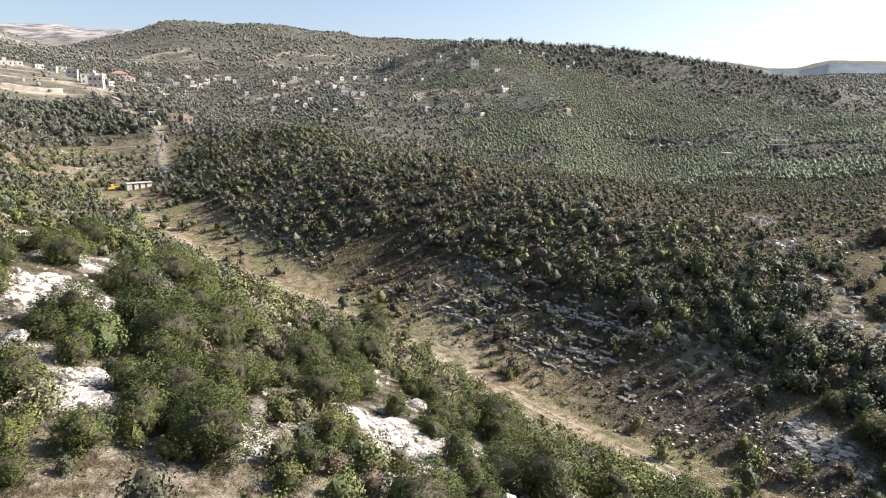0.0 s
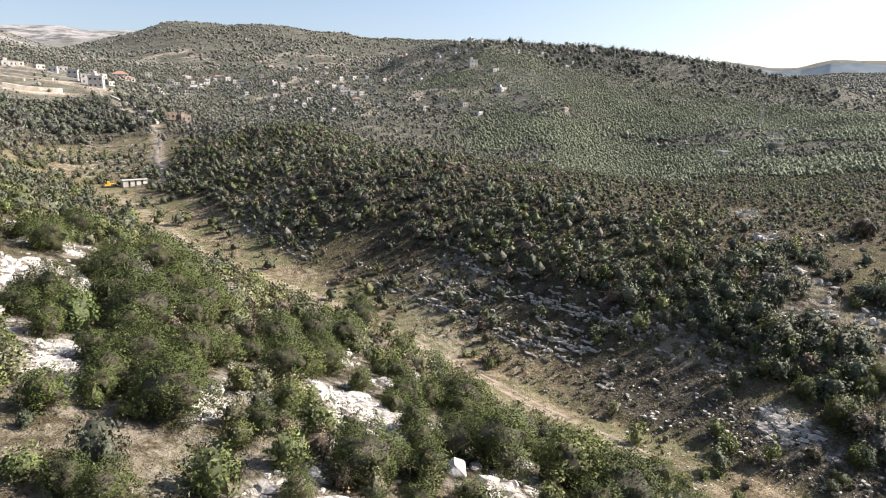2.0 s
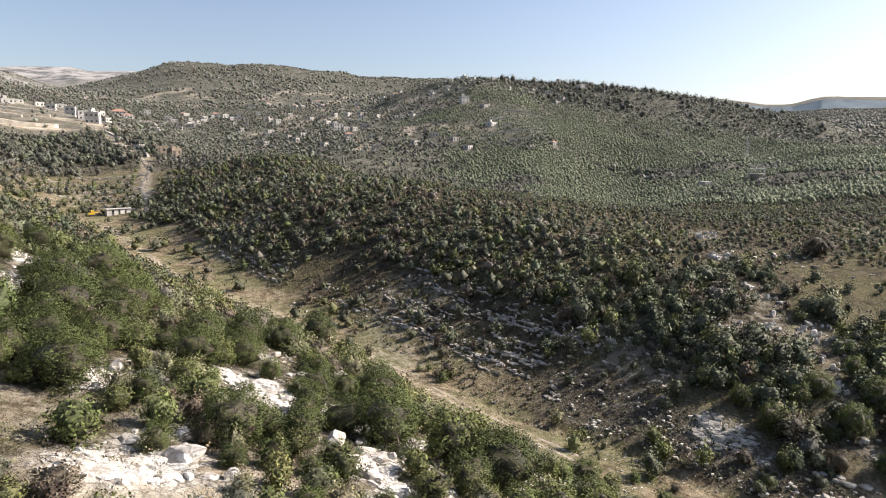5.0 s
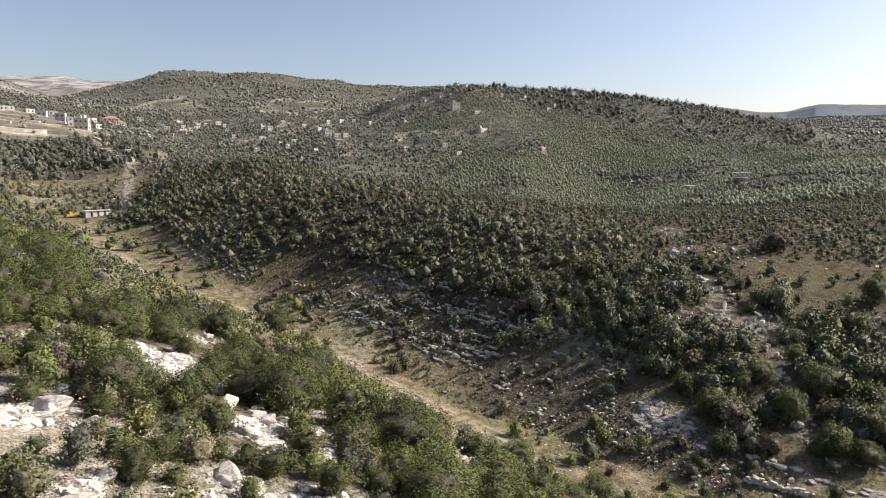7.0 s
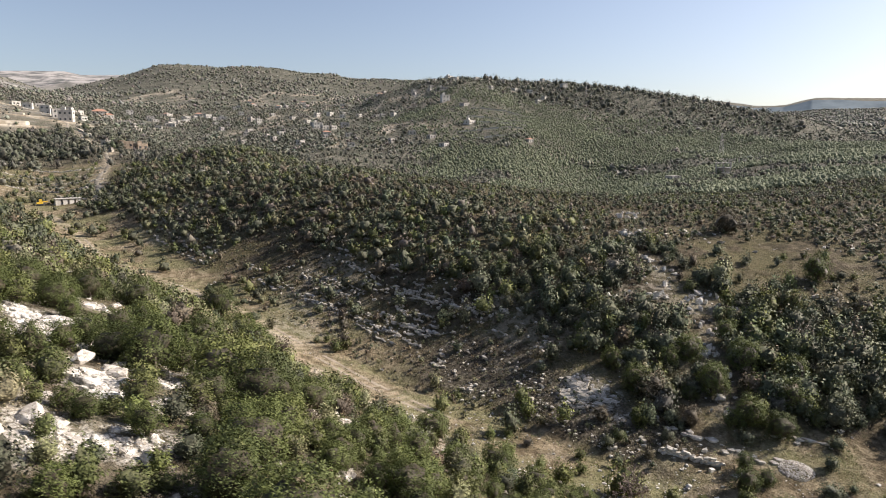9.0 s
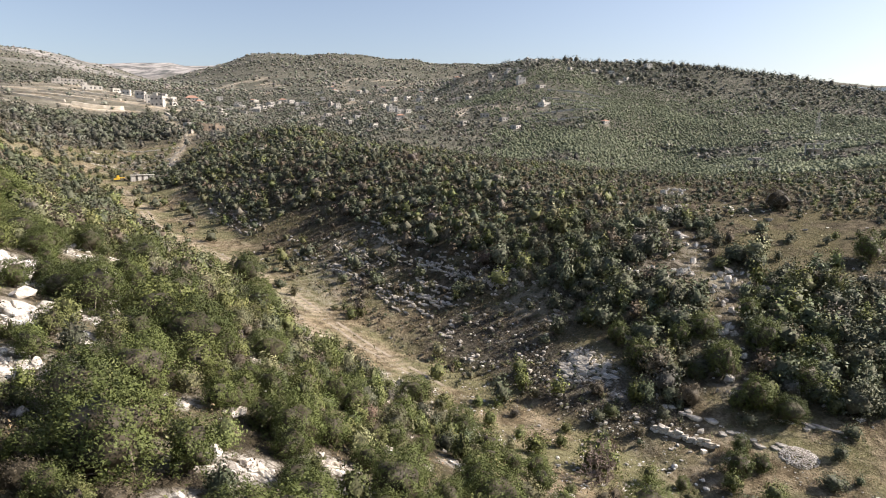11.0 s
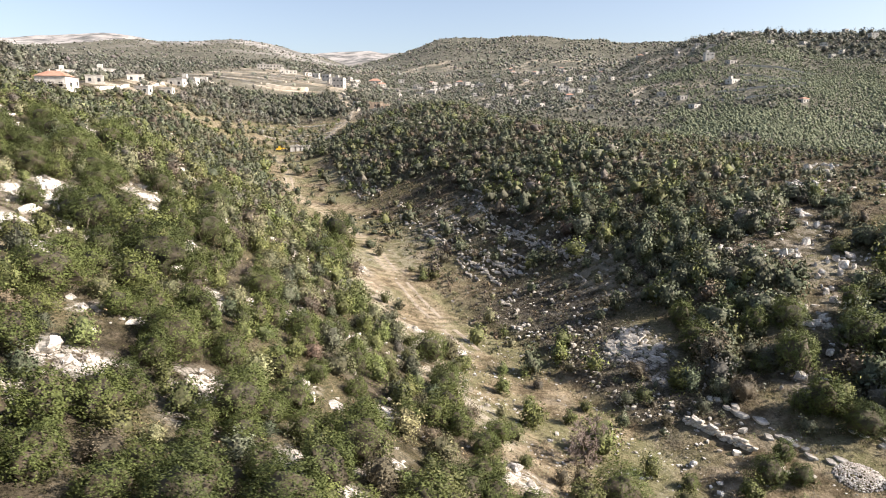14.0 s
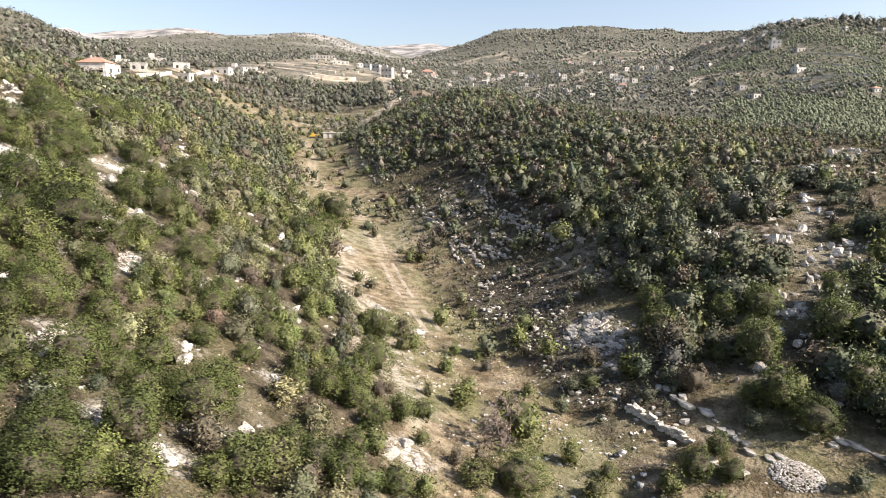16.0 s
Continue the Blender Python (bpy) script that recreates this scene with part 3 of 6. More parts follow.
# houses of the villages: x, y, width, height and kind (w white, r red roof, g grey, c raw concrete, b brown ruin)
HOUSES = []
HOUSES += [
    (-291.8, 635.7, 6.4, 5.1, 'w'), (-289.2, 574.9, 12.9, 4.7, 'r'), (-277.7, 567.3, 8.0, 3.4, 'r'), (-275.1, 511.3, 10.6, 4.2, 'w'), (-288.2, 487.6, 6.2, 3.1, 'w'), (-71.1, 850.4, 10.9, 7.0, 'w'),
    (-49.3, 745.3, 8.2, 3.4, 'r'), (-150.3, 598.2, 2.8, 5.6, 'w'), (-169.0, 639.7, 8.4, 3.0, 'g'), (-108.9, 519.6, 5.8, 2.9, 'w'), (-85.0, 550.3, 8.1, 5.1, 'w'), (-75.9, 536.5, 5.9, 3.9, 'g'),
    (-61.4, 555.4, 7.1, 4.1, 'g'), (-90.9, 649.1, 6.0, 3.6, 'w'), (-102.9, 642.2, 4.7, 3.5, 'w'), (-32.2, 605.7, 5.5, 3.3, 'g'), (-21.2, 597.2, 4.3, 3.3, 'w'), (-141.8, 769.7, 7.1, 2.8, 'g'),
    (-102.3, 803.1, 5.9, 3.7, 'w'), (-205.9, 659.2, 8.8, 3.1, 'w'),
]
HOUSES += [
    (-195.3, 688.2, 5.2, 3.3, 'w'), (-224.8, 667.7, 6.4, 3.8, 'w'), (-237.6, 675.9, 7.8, 3.3, 'r'), (-266.9, 668.1, 6.5, 2.6, 'w'), (-144.9, 550.1, 5.2, 2.1, 'w'), (-297.7, 450.9, 6.9, 2.5, 'w'),
    (-295.3, 436.9, 7.7, 3.4, 'w'), (-286.7, 456.9, 5.9, 2.9, 'w'), (32.6, 768.8, 9.8, 6.3, 'w'), (25.1, 652.7, 10.7, 4.8, 'g'), (27.4, 599.3, 7.6, 7.1, 'w'), (45.6, 576.3, 7.4, 2.6, 'g'),
    (48.2, 523.5, 8.1, 3.3, 'w'), (152.5, 777.1, 6.5, 6.5, 'g'), (144.8, 761.4, 4.2, 6.4, 'g'), (161.5, 712.8, 6.7, 5.3, 'w'), (124.6, 656.8, 3.7, 3.7, 'w'), (156.6, 346.3, 6.9, 2.1, 'g'),
    (-215.6, 399.4, 8.2, 7.4, 'c'), (-232.6, 418.5, 7.0, 6.1, 'c'),
]
HOUSES += [
    (-244.2, 424.4, 6.2, 6.7, 'c'), (-123.3, 303.7, 5.4, 3.6, 'b'), (-132.3, 306.5, 7.3, 3.6, 'b'), (-141.5, 307.9, 4.3, 2.5, 'w'), (-245.9, 628.2, 4.9, 2.5, 'w'), (-240.3, 650.6, 5.7, 3.2, 'w'),
    (-213.2, 654.8, 5.0, 3.1, 'w'), (-187.3, 615.9, 5.3, 2.9, 'w'), (-154.2, 661.7, 4.9, 3.1, 'w'), (-123.1, 621.5, 5.2, 2.9, 'w'), (-99.9, 581.2, 5.4, 3.2, 'w'), (-69.1, 539.4, 4.9, 3.0, 'w'),
    (-58.2, 627.8, 4.6, 2.9, 'w'), (-257.3, 603.1, 4.8, 2.4, 'w'), (-246.2, 208.4, 8.0, 4.0, 'w'), (-204.7, 198.2, 9.0, 3.6, 'w'), (-142.4, 165.3, 4.7, 2.8, 'w'), (-155.5, 187.5, 4.1, 2.1, 'w'),
    (-211.3, 252.3, 9.5, 4.0, 'w'), (-237.5, 287.3, 6.5, 4.0, 'w'), (-150.0, 152.0, 5.6, 2.8, 'g'), (-172.0, 187.0, 6.5, 2.9, 'w'), (-187.0, 222.0, 7.0, 3.4, 'w'), (-222.0, 262.0, 9.0, 3.6, 'w'),
]
HOUSES += [
    (-327.3, 456.8, 21.7, 4.9, 'g'), (-274.1, 451.9, 6.1, 4.1, 'w'), (-287.0, 522.6, 5.7, 4.5, 'g'), (-133.7, 130.7, 3.0, 1.7, 'w'),
]

# the crest of the left slope, with its garden walls and cleared plots
CREST_ROAD = [(-138, 142), (-158, 176), (-192, 222), (-226, 272), (-246, 300)]

# ---- the land, one sheet ----
def stretch(lo, hi, cell, reach_lo, reach_hi, ratio=1.06):
    """Even steps from lo to hi, growing ones outside."""
    mid = list(np.arange(lo, hi + 0.1, cell))
    up, down = [], []
    v, c = mid[-1], cell
    while v < reach_hi:
        c *= ratio
        v += c
        up.append(v)
    v, c = mid[0], cell
    while v > reach_lo:
        c *= ratio
        v -= c
        down.append(v)
    return np.array(down[::-1] + mid + up)


xs = stretch(-90, 125, 1.2, -4600, 3600, 1.038)
ys = stretch(12, 190, 1.2, -900, 4700, 1.034)
gx, gy = np.meshgrid(xs, ys)
gz = relief(gx, gy)


def ground(x, y):
    """The height of the land's sheet at a place."""
    x, y = np.asarray(x, float), np.asarray(y, float)
    i = np.clip(np.searchsorted(xs, x) - 1, 0, len(xs) - 2)
    j = np.clip(np.searchsorted(ys, y) - 1, 0, len(ys) - 2)
    f, k = (x - xs[i]) / (xs[i + 1] - xs[i]), (y - ys[j]) / (ys[j + 1] - ys[j])
    return (gz[j, i] * (1 - f) + gz[j, i + 1] * f) * (1 - k) + (gz[j + 1, i] * (1 - f) + gz[j + 1, i + 1] * f) * k


def rut(s):
    """How far across the valley its cart track runs."""
    return -5.0 + 2.2 * np.sin(s / 31.0) + 1.2 * np.sin(s / 13.0 + 1)


def beside(x, y, points):
    """Metres from a line of points."""
    out = np.full(np.shape(x), 1e9)
    for (ax_, ay_), (bx_, by_) in zip(points, points[1:]):
        vx, vy = bx_ - ax_, by_ - ay_
        t = np.clip(((x - ax_) * vx + (y - ay_) * vy) / (vx * vx + vy * vy), 0, 1)
        out = np.minimum(out, np.hypot(x - ax_ - t * vx, y - ay_ - t * vy))
    return out


LANE = [(-84, 186), (-90, 203), (-97, 217), (-106, 236), (-113, 252), (-128, 283), (-150, 310), (-178, 345), (-205, 380), (-228, 412)]


def village(x, y):
    """Where the country is cleared for houses, gardens and terraces."""
    c = 1.25 * smooth(1.2, 0.7, np.hypot((x + 265) / 85, (y - 385) / 100))
    c = np.maximum(c, 0.7 * smooth(1.1, 0.7, np.hypot((x - 55) / 50, (y - 540) / 70)))
    c = np.maximum(c, 0.8 * smooth(1.1, 0.8, np.hypot((x - 228) / 36, (y - 405) / 40)))
    c = np.maximum(c, 0.5 * smooth(1.1, 0.6, np.hypot((x + 130) / 160, (y - 600) / 80)))
    c = np.maximum(c, 1.1 * smooth(14, 8, beside(x, y, CREST_ROAD)))
    return np.maximum(c, smooth(5.5, 3, beside(x, y, LANE)))


def glade(x, y):
    """The brown clearing on the right shoulder of the spur."""
    return smooth(1.25, 0.85, np.hypot((x - 86) / 17, (y - 99) / 14) + (grain(x, y, 9, 21) - 0.5) * 0.3)


def terraces(x, y):
    """The old olive terraces above the shed."""
    return smooth(1.15, 0.85, np.hypot((x + 116) / 28, (y - 224) / 32) + (grain(x, y, 12, 24) - 0.5) * 0.4)


def scree(x, y):
    """The stony foot of the right bank."""
    s, d = along(x, y)
    return smooth(0.3, 2.5, d - gully(s)) * smooth(15, 10, d + 5 * (grain(x, y, 7, 25) - 0.5)) * smooth(2, 16, s + 8 * (grain(x, y, 6, 26) - 0.5)) * smooth(56, 40, s)


def sward(x, y):
    """Stony grass at the foot of the right bank, below the scree."""
    s, d = along(x, y)
    return smooth(3, 6, d) * smooth(21, 15, d + 6 * (grain(x, y, 6, 28) - 0.5)) * smooth(15, 6, s + 8 * (grain(x, y, 6, 26) - 0.5)) * smooth(-42, -30, s)


def gaps(x, y):
    """Grassy gaps between the shrubs low on the right bank."""
    s, d = along(x, y)
    return smooth(9, 14, d) * smooth(44, 34, d) * smooth(-45, -32, s) * smooth(46, 30, s) * smooth(0.54, 0.64, grain(x, y, 6, 27))


def zones(x, y):
    """How much of meadow, of bare stone and of the dirt track there is at a place."""
    s, d = along(x, y)
    r, az = spread(x, y)
    wob = (grain(x, y, 9, 21) - 0.5) * 8
    inside = smooth(-40, -10, s) * smooth(214, 202, s)
    width = 9 + 4 * smooth(40, 0, s)
    meadow = inside * smooth(width + 4, width - 3, np.abs(d + 3 + wob))
    meadow = meadow * (1 - smooth(0.0, 2.2, d - gully(s) + 0.15 * wob) * smooth(52, 40, s))
    clearing = glade(x, y)
    meadow = np.maximum(meadow, 0.16 * clearing)
    meadow = np.maximum(meadow, 0.4 * smooth(1.2, 0.8, np.hypot((x + 15) / 8, (y - 22) / 4.5) + wob / 40))
    meadow = np.maximum(meadow, 0.8 * smooth(1.2, 0.8, np.hypot((s - 226) / 26, (d + 16) / 24)))
    meadow = np.maximum(meadow, 0.4 * gaps(x, y))
    meadow = np.maximum(meadow, 0.7 * terraces(x, y))
    meadow = np.maximum(meadow, 0.8 * smooth(1.2, 0.8, np.hypot((x - 67) / 12, (y - 54) / 5.5)))
    bare = (0.05 + 0.3 * smooth(0.5, 0.7, grain(x, y, 22, 33))) * (1 - 0.8 * clearing)
    bare = bare + 0.8 * smooth(4, 1, np.abs(d + 12 + wob * 0.4)) * smooth(5, 20, s) * smooth(90, 60, s)
    bare = bare * (1 - 0.6 * smooth(260, 420, r)) + 0.25 * smooth(1200, 1700, r) * smooth(10, 0, az)
    off = d - rut(s)
    track = inside * smooth(0.5, 0.2, np.abs(np.abs(off) - 0.8)) * smooth(30, 50, s) * smooth(205, 195, s)
    track = np.maximum(track, smooth(2.2, 1.2, beside(x, y, LANE)))
    return np.maximum(meadow, 0.85 * sward(x, y)), bare, track


ox, oy, ow = (np.array([o[k] for o in OUTCROPS]) for k in range(3))


def near_outcrop(x, y, reach=1.0):
    """1 inside an outcrop's patch, falling to 0 at its edge."""
    out = np.zeros(np.shape(x))
    for a, b, w in zip(ox, oy, ow):
        out = np.maximum(out, 1 - np.hypot(x - a, y - b) / (reach * (0.55 * w + (0.5 if a < 40 else 0.65))))
    return np.clip(out, 0, 1)


def pale_earth(x, y):
    """Cut, pale ground round the ridge houses, and the bare rock of the far mountains."""
    r, az = spread(x, y)
    p = smooth(1.1, 0.7, np.hypot((x + 268) / 75, (y - 385) / 95) + (grain(x, y, 30, 37) - 0.5) * 1.4) * (0.2 + 0.8 * smooth(0.5, 0.62, grain(x * 0.4, y, 14, 36)))
    p = np.maximum(p, 0.7 * smooth(1.1, 0.8, np.hypot((x + 150) / 16, (y - 305) / 22) + (grain(x, y, 12, 38) - 0.5)))
    p = np.maximum(p, 0.75 * smooth(1.15, 0.7, np.hypot((x - 1.5) / 8, (y - 18.5) / 5) + 1.2 * (grain(x, y, 3.5, 40) - 0.5)))
    p = np.maximum(p, 0.8 * smooth(13, 5, beside(x, y, CREST_ROAD)) * smooth(0.42, 0.56, grain(x, y, 9, 34)))
    yards = smooth(0.62, 0.7, grain(x, y, 26, 39, 2)) * smooth(420, 480, r) * smooth(1150, 950, r) * smooth(4, -4, az) * smooth(-45, -38, az)
    p = np.maximum(p, 0.75 * yards)
    s, d = along(x, y)
    scarp = smooth(3.2, 1.2, np.abs(d + 11.5 + (grain(x, y, 9, 21) - 0.5) * 5)) * smooth(2, 14, s) * smooth(100, 70, s) * smooth(0.4, 0.55, grain(x, y, 7, 22))
    p = np.maximum(p, 0.9 * scarp)
    return np.maximum(p, smooth(1.15, 0.85, np.hypot((x + 222) / 22, (y - 346 - 0.3 * (x + 222)) / 8)))


meadow, bare, track = zones(gx, gy)
ny, nx = gx.shape
index = np.arange(nx * ny).reshape(ny, nx)
quads = np.stack([index[:-1, :-1], index[:-1, 1:], index[1:, 1:], index[1:, :-1]], -1).reshape(-1, 4)
land = new("ground", mesh_of("ground", np.stack([gx, gy, gz], -1).reshape(-1, 3), quads, GROUND,
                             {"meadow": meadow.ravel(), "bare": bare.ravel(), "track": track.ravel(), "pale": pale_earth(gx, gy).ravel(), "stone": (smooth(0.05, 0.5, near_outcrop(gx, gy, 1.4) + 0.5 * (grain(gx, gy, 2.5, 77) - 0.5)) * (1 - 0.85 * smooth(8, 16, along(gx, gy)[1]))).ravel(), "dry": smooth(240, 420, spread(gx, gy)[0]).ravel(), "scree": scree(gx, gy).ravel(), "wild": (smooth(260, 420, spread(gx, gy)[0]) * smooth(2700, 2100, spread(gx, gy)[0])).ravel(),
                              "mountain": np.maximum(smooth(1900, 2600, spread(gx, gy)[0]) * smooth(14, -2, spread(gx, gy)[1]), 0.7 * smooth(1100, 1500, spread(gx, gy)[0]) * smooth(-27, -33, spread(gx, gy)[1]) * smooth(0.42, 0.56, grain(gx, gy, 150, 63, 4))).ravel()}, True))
tagged(land, "stony hillsides with dry grass, scrub and a valley floor", "ground", kind="structure")


def cart_track():
    """Two worn wheel ruts along the valley floor."""
    for side in (-0.85, 0.85):
        s = np.arange(34, 198, 0.5)
        rows = []
        for edge in (-0.26, -0.09, 0.09, 0.26):
            d = rut(s) + side + edge * (0.8 + 0.5 * grain(s, s * 0, 3, 17))
            x, y = 54.5 - 0.73 * s + 0.683 * d, 44.2 + 0.683 * s + 0.73 * d
            rows.append(np.stack([x, y, ground(x, y) + (0.05 if abs(edge) < 0.1 else 0.02)], -1))
        v = np.stack(rows, 1).reshape(-1, 3)
        i = np.nonzero(grain(s[:-1], s[:-1] * 0 + side, 7, 19) > 0.47)[0][:, None] * 4 + np.arange(3)[None]
        f = np.stack([i, i + 1, i + 5, i + 4], -1).reshape(-1, 4)
        tagged(new("track_rut", mesh_of("track_rut", v, f, RUT, None, True)), "pale worn wheel rut of a cart track", "track", kind="structure")


def lane():
    """The pale stony lane that climbs from the shed to the ridge."""
    p = np.array(LANE, float)
    t = np.concatenate([[0], np.cumsum(np.hypot(*np.diff(p, axis=0).T))])
    u = np.arange(0, t[-1], 1.5)
    x, y = np.interp(u, t, p[:, 0]) + 1.6 * np.sin(u / 9), np.interp(u, t, p[:, 1]) + 1.2 * np.sin(u / 7 + 1)
    wx, wy = -np.gradient(y), np.gradient(x)
    k = np.hypot(wx, wy)
    rows = []
    for side in (-0.62, -0.3, 0.3, 0.62):
        q = side * (0.8 + 0.7 * grain(u, u * 0, 8, 18))
        a, b = x + q * wx / k, y + q * wy / k
        rows.append(np.stack([a, b, ground(a, b) + (0.22 if abs(side) < 0.5 else 0.1)], -1))
    i = np.arange(len(u) - 1)[:, None] * 4 + np.arange(3)[None]
    f = np.stack([i, i + 1, i + 5, i + 4], -1).reshape(-1, 4)
    tagged(new("lane", mesh_of("lane", np.stack(rows, 1).reshape(-1, 3), f, LANE_DUST, None, True)), "pale stony lane climbing the valley", "track", kind="structure")


LANE_DUST = plain_material("lane_dust", (0.17, 0.145, 0.105), (0.42, 0.37, 0.29), 3.5)
lane()
RUT = plain_material("rut_dust", (0.2, 0.165, 0.12), (0.4, 0.34, 0.26), 1.2)
cart_track()

# ---- foliage ----
def unit(v):
    return v / np.maximum(np.linalg.norm(v, axis=-1, keepdims=True), 1e-9)


def lobe_reach(way, lobes, mid):
    """How far the crown reaches from its middle along each direction, and which lobe ends there."""
    c = lobes[:, :3] - mid
    b = way @ c.T
    cut = b * b - (c * c).sum(1) + lobes[:, 3] ** 2
    t = np.where(cut > 0, b + np.sqrt(np.maximum(cut, 0)), 0)
    which = t.argmax(1)
    return np.maximum(t.max(1), 0.25 * lobes[-1, 3]), which


def leaf_faces(g, c, way, size):
    """One small three-cornered leaf at each place, facing roughly outwards."""
    n = len(c)
    normal = unit(way + 0.75 * g.normal(size=(n, 3)))
    a = unit(np.cross(normal, g.normal(size=(n, 3))))
    b = np.cross(normal, a)
    L = (size * g.uniform(0.55, 1.35, n))[:, None]
    v = np.stack([c - a * L, c + a * L * 0.9 - b * L * 0.45, c + b * L * 0.8 + normal * L * 0.2], 1)
    return v.reshape(-1, 3), np.arange(n * 3).reshape(n, 3)


def leaves(g, n, size, lobes, sprig=6, depth=0.22, rough=0.36):
    """Small leaves in sprigs over the lobes (x, y, z, radius) of a crown: places, faces and soft normals."""
    lobes = np.asarray(lobes, float)
    mid = np.array((0, 0, lobes[-1, 2]))
    m = max(1, n // sprig)
    way = unit(g.normal(size=(m, 3)) + (0, 0, 0.25))
    far, which = lobe_reach(way, lobes, mid)
    c = mid + way * (far * (1.06 - depth * g.random(m) ** 1.6))[:, None]
    out = unit(0.7 * unit(c - lobes[which, :3]) + 0.45 * way + (0, 0, 0.1))
    c, out = np.repeat(c, sprig, 0), np.repeat(out, sprig, 0)
    c = c + g.normal(size=c.shape) * size * (1.5 if rough > 0.3 else 0.8)
    v, f = leaf_faces(g, c, out, size)
    return v, f, np.repeat(unit(out + rough * g.normal(size=out.shape)), 3, 0)


ICO = bmesh.new()
bmesh.ops.create_icosphere(ICO, subdivisions=1, radius=1)
ICO_V = np.array([v.co[:] for v in ICO.verts])
ICO_F = np.array([[v.index for v in f.verts] for f in ICO.faces])
ICO.free()


OCTA_V = np.array([(1, 0, 0), (-1, 0, 0), (0, 1, 0), (0, -1, 0), (0, 0, 1), (0, 0, -1)], float)
OCTA_F = np.array([(0, 2, 4), (2, 1, 4), (1, 3, 4), (3, 0, 4), (2, 0, 5), (1, 2, 5), (3, 1, 5), (0, 3, 5)])


SPHERE = bmesh.new()
bmesh.ops.create_icosphere(SPHERE, subdivisions=2, radius=1)
BALL_V = np.array([v.co[:] for v in SPHERE.verts])
BALL_F = np.array([[v.index for v in f.verts] for f in SPHERE.faces])
SPHERE.free()


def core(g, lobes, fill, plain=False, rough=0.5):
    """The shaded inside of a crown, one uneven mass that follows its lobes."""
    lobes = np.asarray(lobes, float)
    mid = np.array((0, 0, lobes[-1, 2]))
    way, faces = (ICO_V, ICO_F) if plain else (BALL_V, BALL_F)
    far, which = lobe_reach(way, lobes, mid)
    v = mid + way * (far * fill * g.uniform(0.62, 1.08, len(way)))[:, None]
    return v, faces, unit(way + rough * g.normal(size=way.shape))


def lump(g, size, at, plain=False):
    """A small uneven mass of foliage, for trees far off."""
    v, f = (OCTA_V, OCTA_F) if plain else (ICO_V, ICO_F)
    return v * g.uniform(0.7, 1.25, (len(v), 1)) * np.asarray(size) + np.asarray(at), f, unit(v + 0.25 * g.normal(size=v.shape))


def join(*pieces):
    vs, fs, ns, base = [], [], [], 0
    for v, f, nr in pieces:
        vs.append(v)
        fs.append(f + base)
        ns.append(nr)
        base += len(v)
    return np.concatenate(vs), np.concatenate(fs), np.concatenate(ns)


def tufted(*pieces):
    """A crown that is leaves all through."""
    v, f, nr = join(*pieces)
    return v, f, nr, len(v)


def soft_mesh(name, v, f, nr, material, attributes=None):
    """A mesh whose shading follows the rounded masses that its small faces belong to."""
    return mesh_of(name, v, f, material, {**(attributes or {}), "custom_normal": nr}, True)


def tube(points, radii, sides=6):
    """A tapered limb along points."""
    points = np.asarray(points, float)
    vs, ns = [], []
    for k, p in enumerate(points):
        d = unit(points[min(k + 1, len(points) - 1)] - points[max(k - 1, 0)])
        a = unit(np.cross(d, (0.3, 1, 0.1)))
        b = np.cross(d, a)
        t = np.arange(sides) * 2 * math.pi / sides
        ns.append(np.cos(t)[:, None] * a + np.sin(t)[:, None] * b)
        vs.append(p + radii[k] * ns[-1])
    fs = []
    for k in range(len(points) - 1):
        for i in range(sides):
            q = [k * sides + i, k * sides + (i + 1) % sides, (k + 1) * sides + (i + 1) % sides, (k + 1) * sides + i]
            fs += [[q[0], q[1], q[2]], [q[0], q[2], q[3]]]
    return np.concatenate(vs), np.array(fs), np.concatenate(ns)


def lobes_of(g, height, width, count, low=0.3):
    """Lobes of a crown of that height and width: a domed, uneven heap that is widest below its middle."""
    out = []
    for k in range(count):
        t = (k + g.random()) / count
        round_ = math.sqrt(max(0.04, 1 - (0.98 * t - 0.16) ** 2))
        r = width * g.uniform(0.12, 0.2) * (1.1 - 0.35 * t)
        reach = max(0.0, width * 0.5 * round_ * g.uniform(0.8, 1.1) - r) * (1 if k % 4 else 0.5)
        turn = 2.4 * k + g.uniform(-0.4, 0.4)
        z = height * low + r * 0.5 + (height * (1 - low) - 1.45 * r) * t
        out.append((reach * math.cos(turn), reach * math.sin(turn), z, r))
    out.append((0, 0, height * (low + 0.38 * (1 - low)), width * 0.3))
    return out


def trunk_of(g, height, lobes, thick, limbs=5):
    top = np.array([g.uniform(-0.15, 0.15), g.uniform(-0.15, 0.15), height * 0.55])
    pieces = [tube([(0, 0, -0.4), (0.03, 0, height * 0.15), top * (1, 1, 0.6), top], [thick * 1.25, thick, thick * 0.75, thick * 0.4], 7)]
    for k in range(min(limbs, len(lobes))):
        x, y, z, r = lobes[k]
        start = top * g.uniform(0.35, 0.9)
        mid = (start + (x, y, z)) / 2 + g.normal(size=3) * 0.1
        pieces.append(tube([start, mid, (x, y, z)], [thick * 0.45, thick * 0.3, thick * 0.12], 5))
    return join(*pieces)


def crown_piece(g, height, width, count, n, size, low=0.05, fill=0.7, plain=False, sprig=6, rough=0.36):
    lobes = lobes_of(g, height, width, count, low)
    green = leaves(g, n, size, lobes, sprig, 0.22, rough)
    if fill:
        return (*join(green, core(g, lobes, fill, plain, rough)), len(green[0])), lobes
    return (*green, len(green[0])), lobes


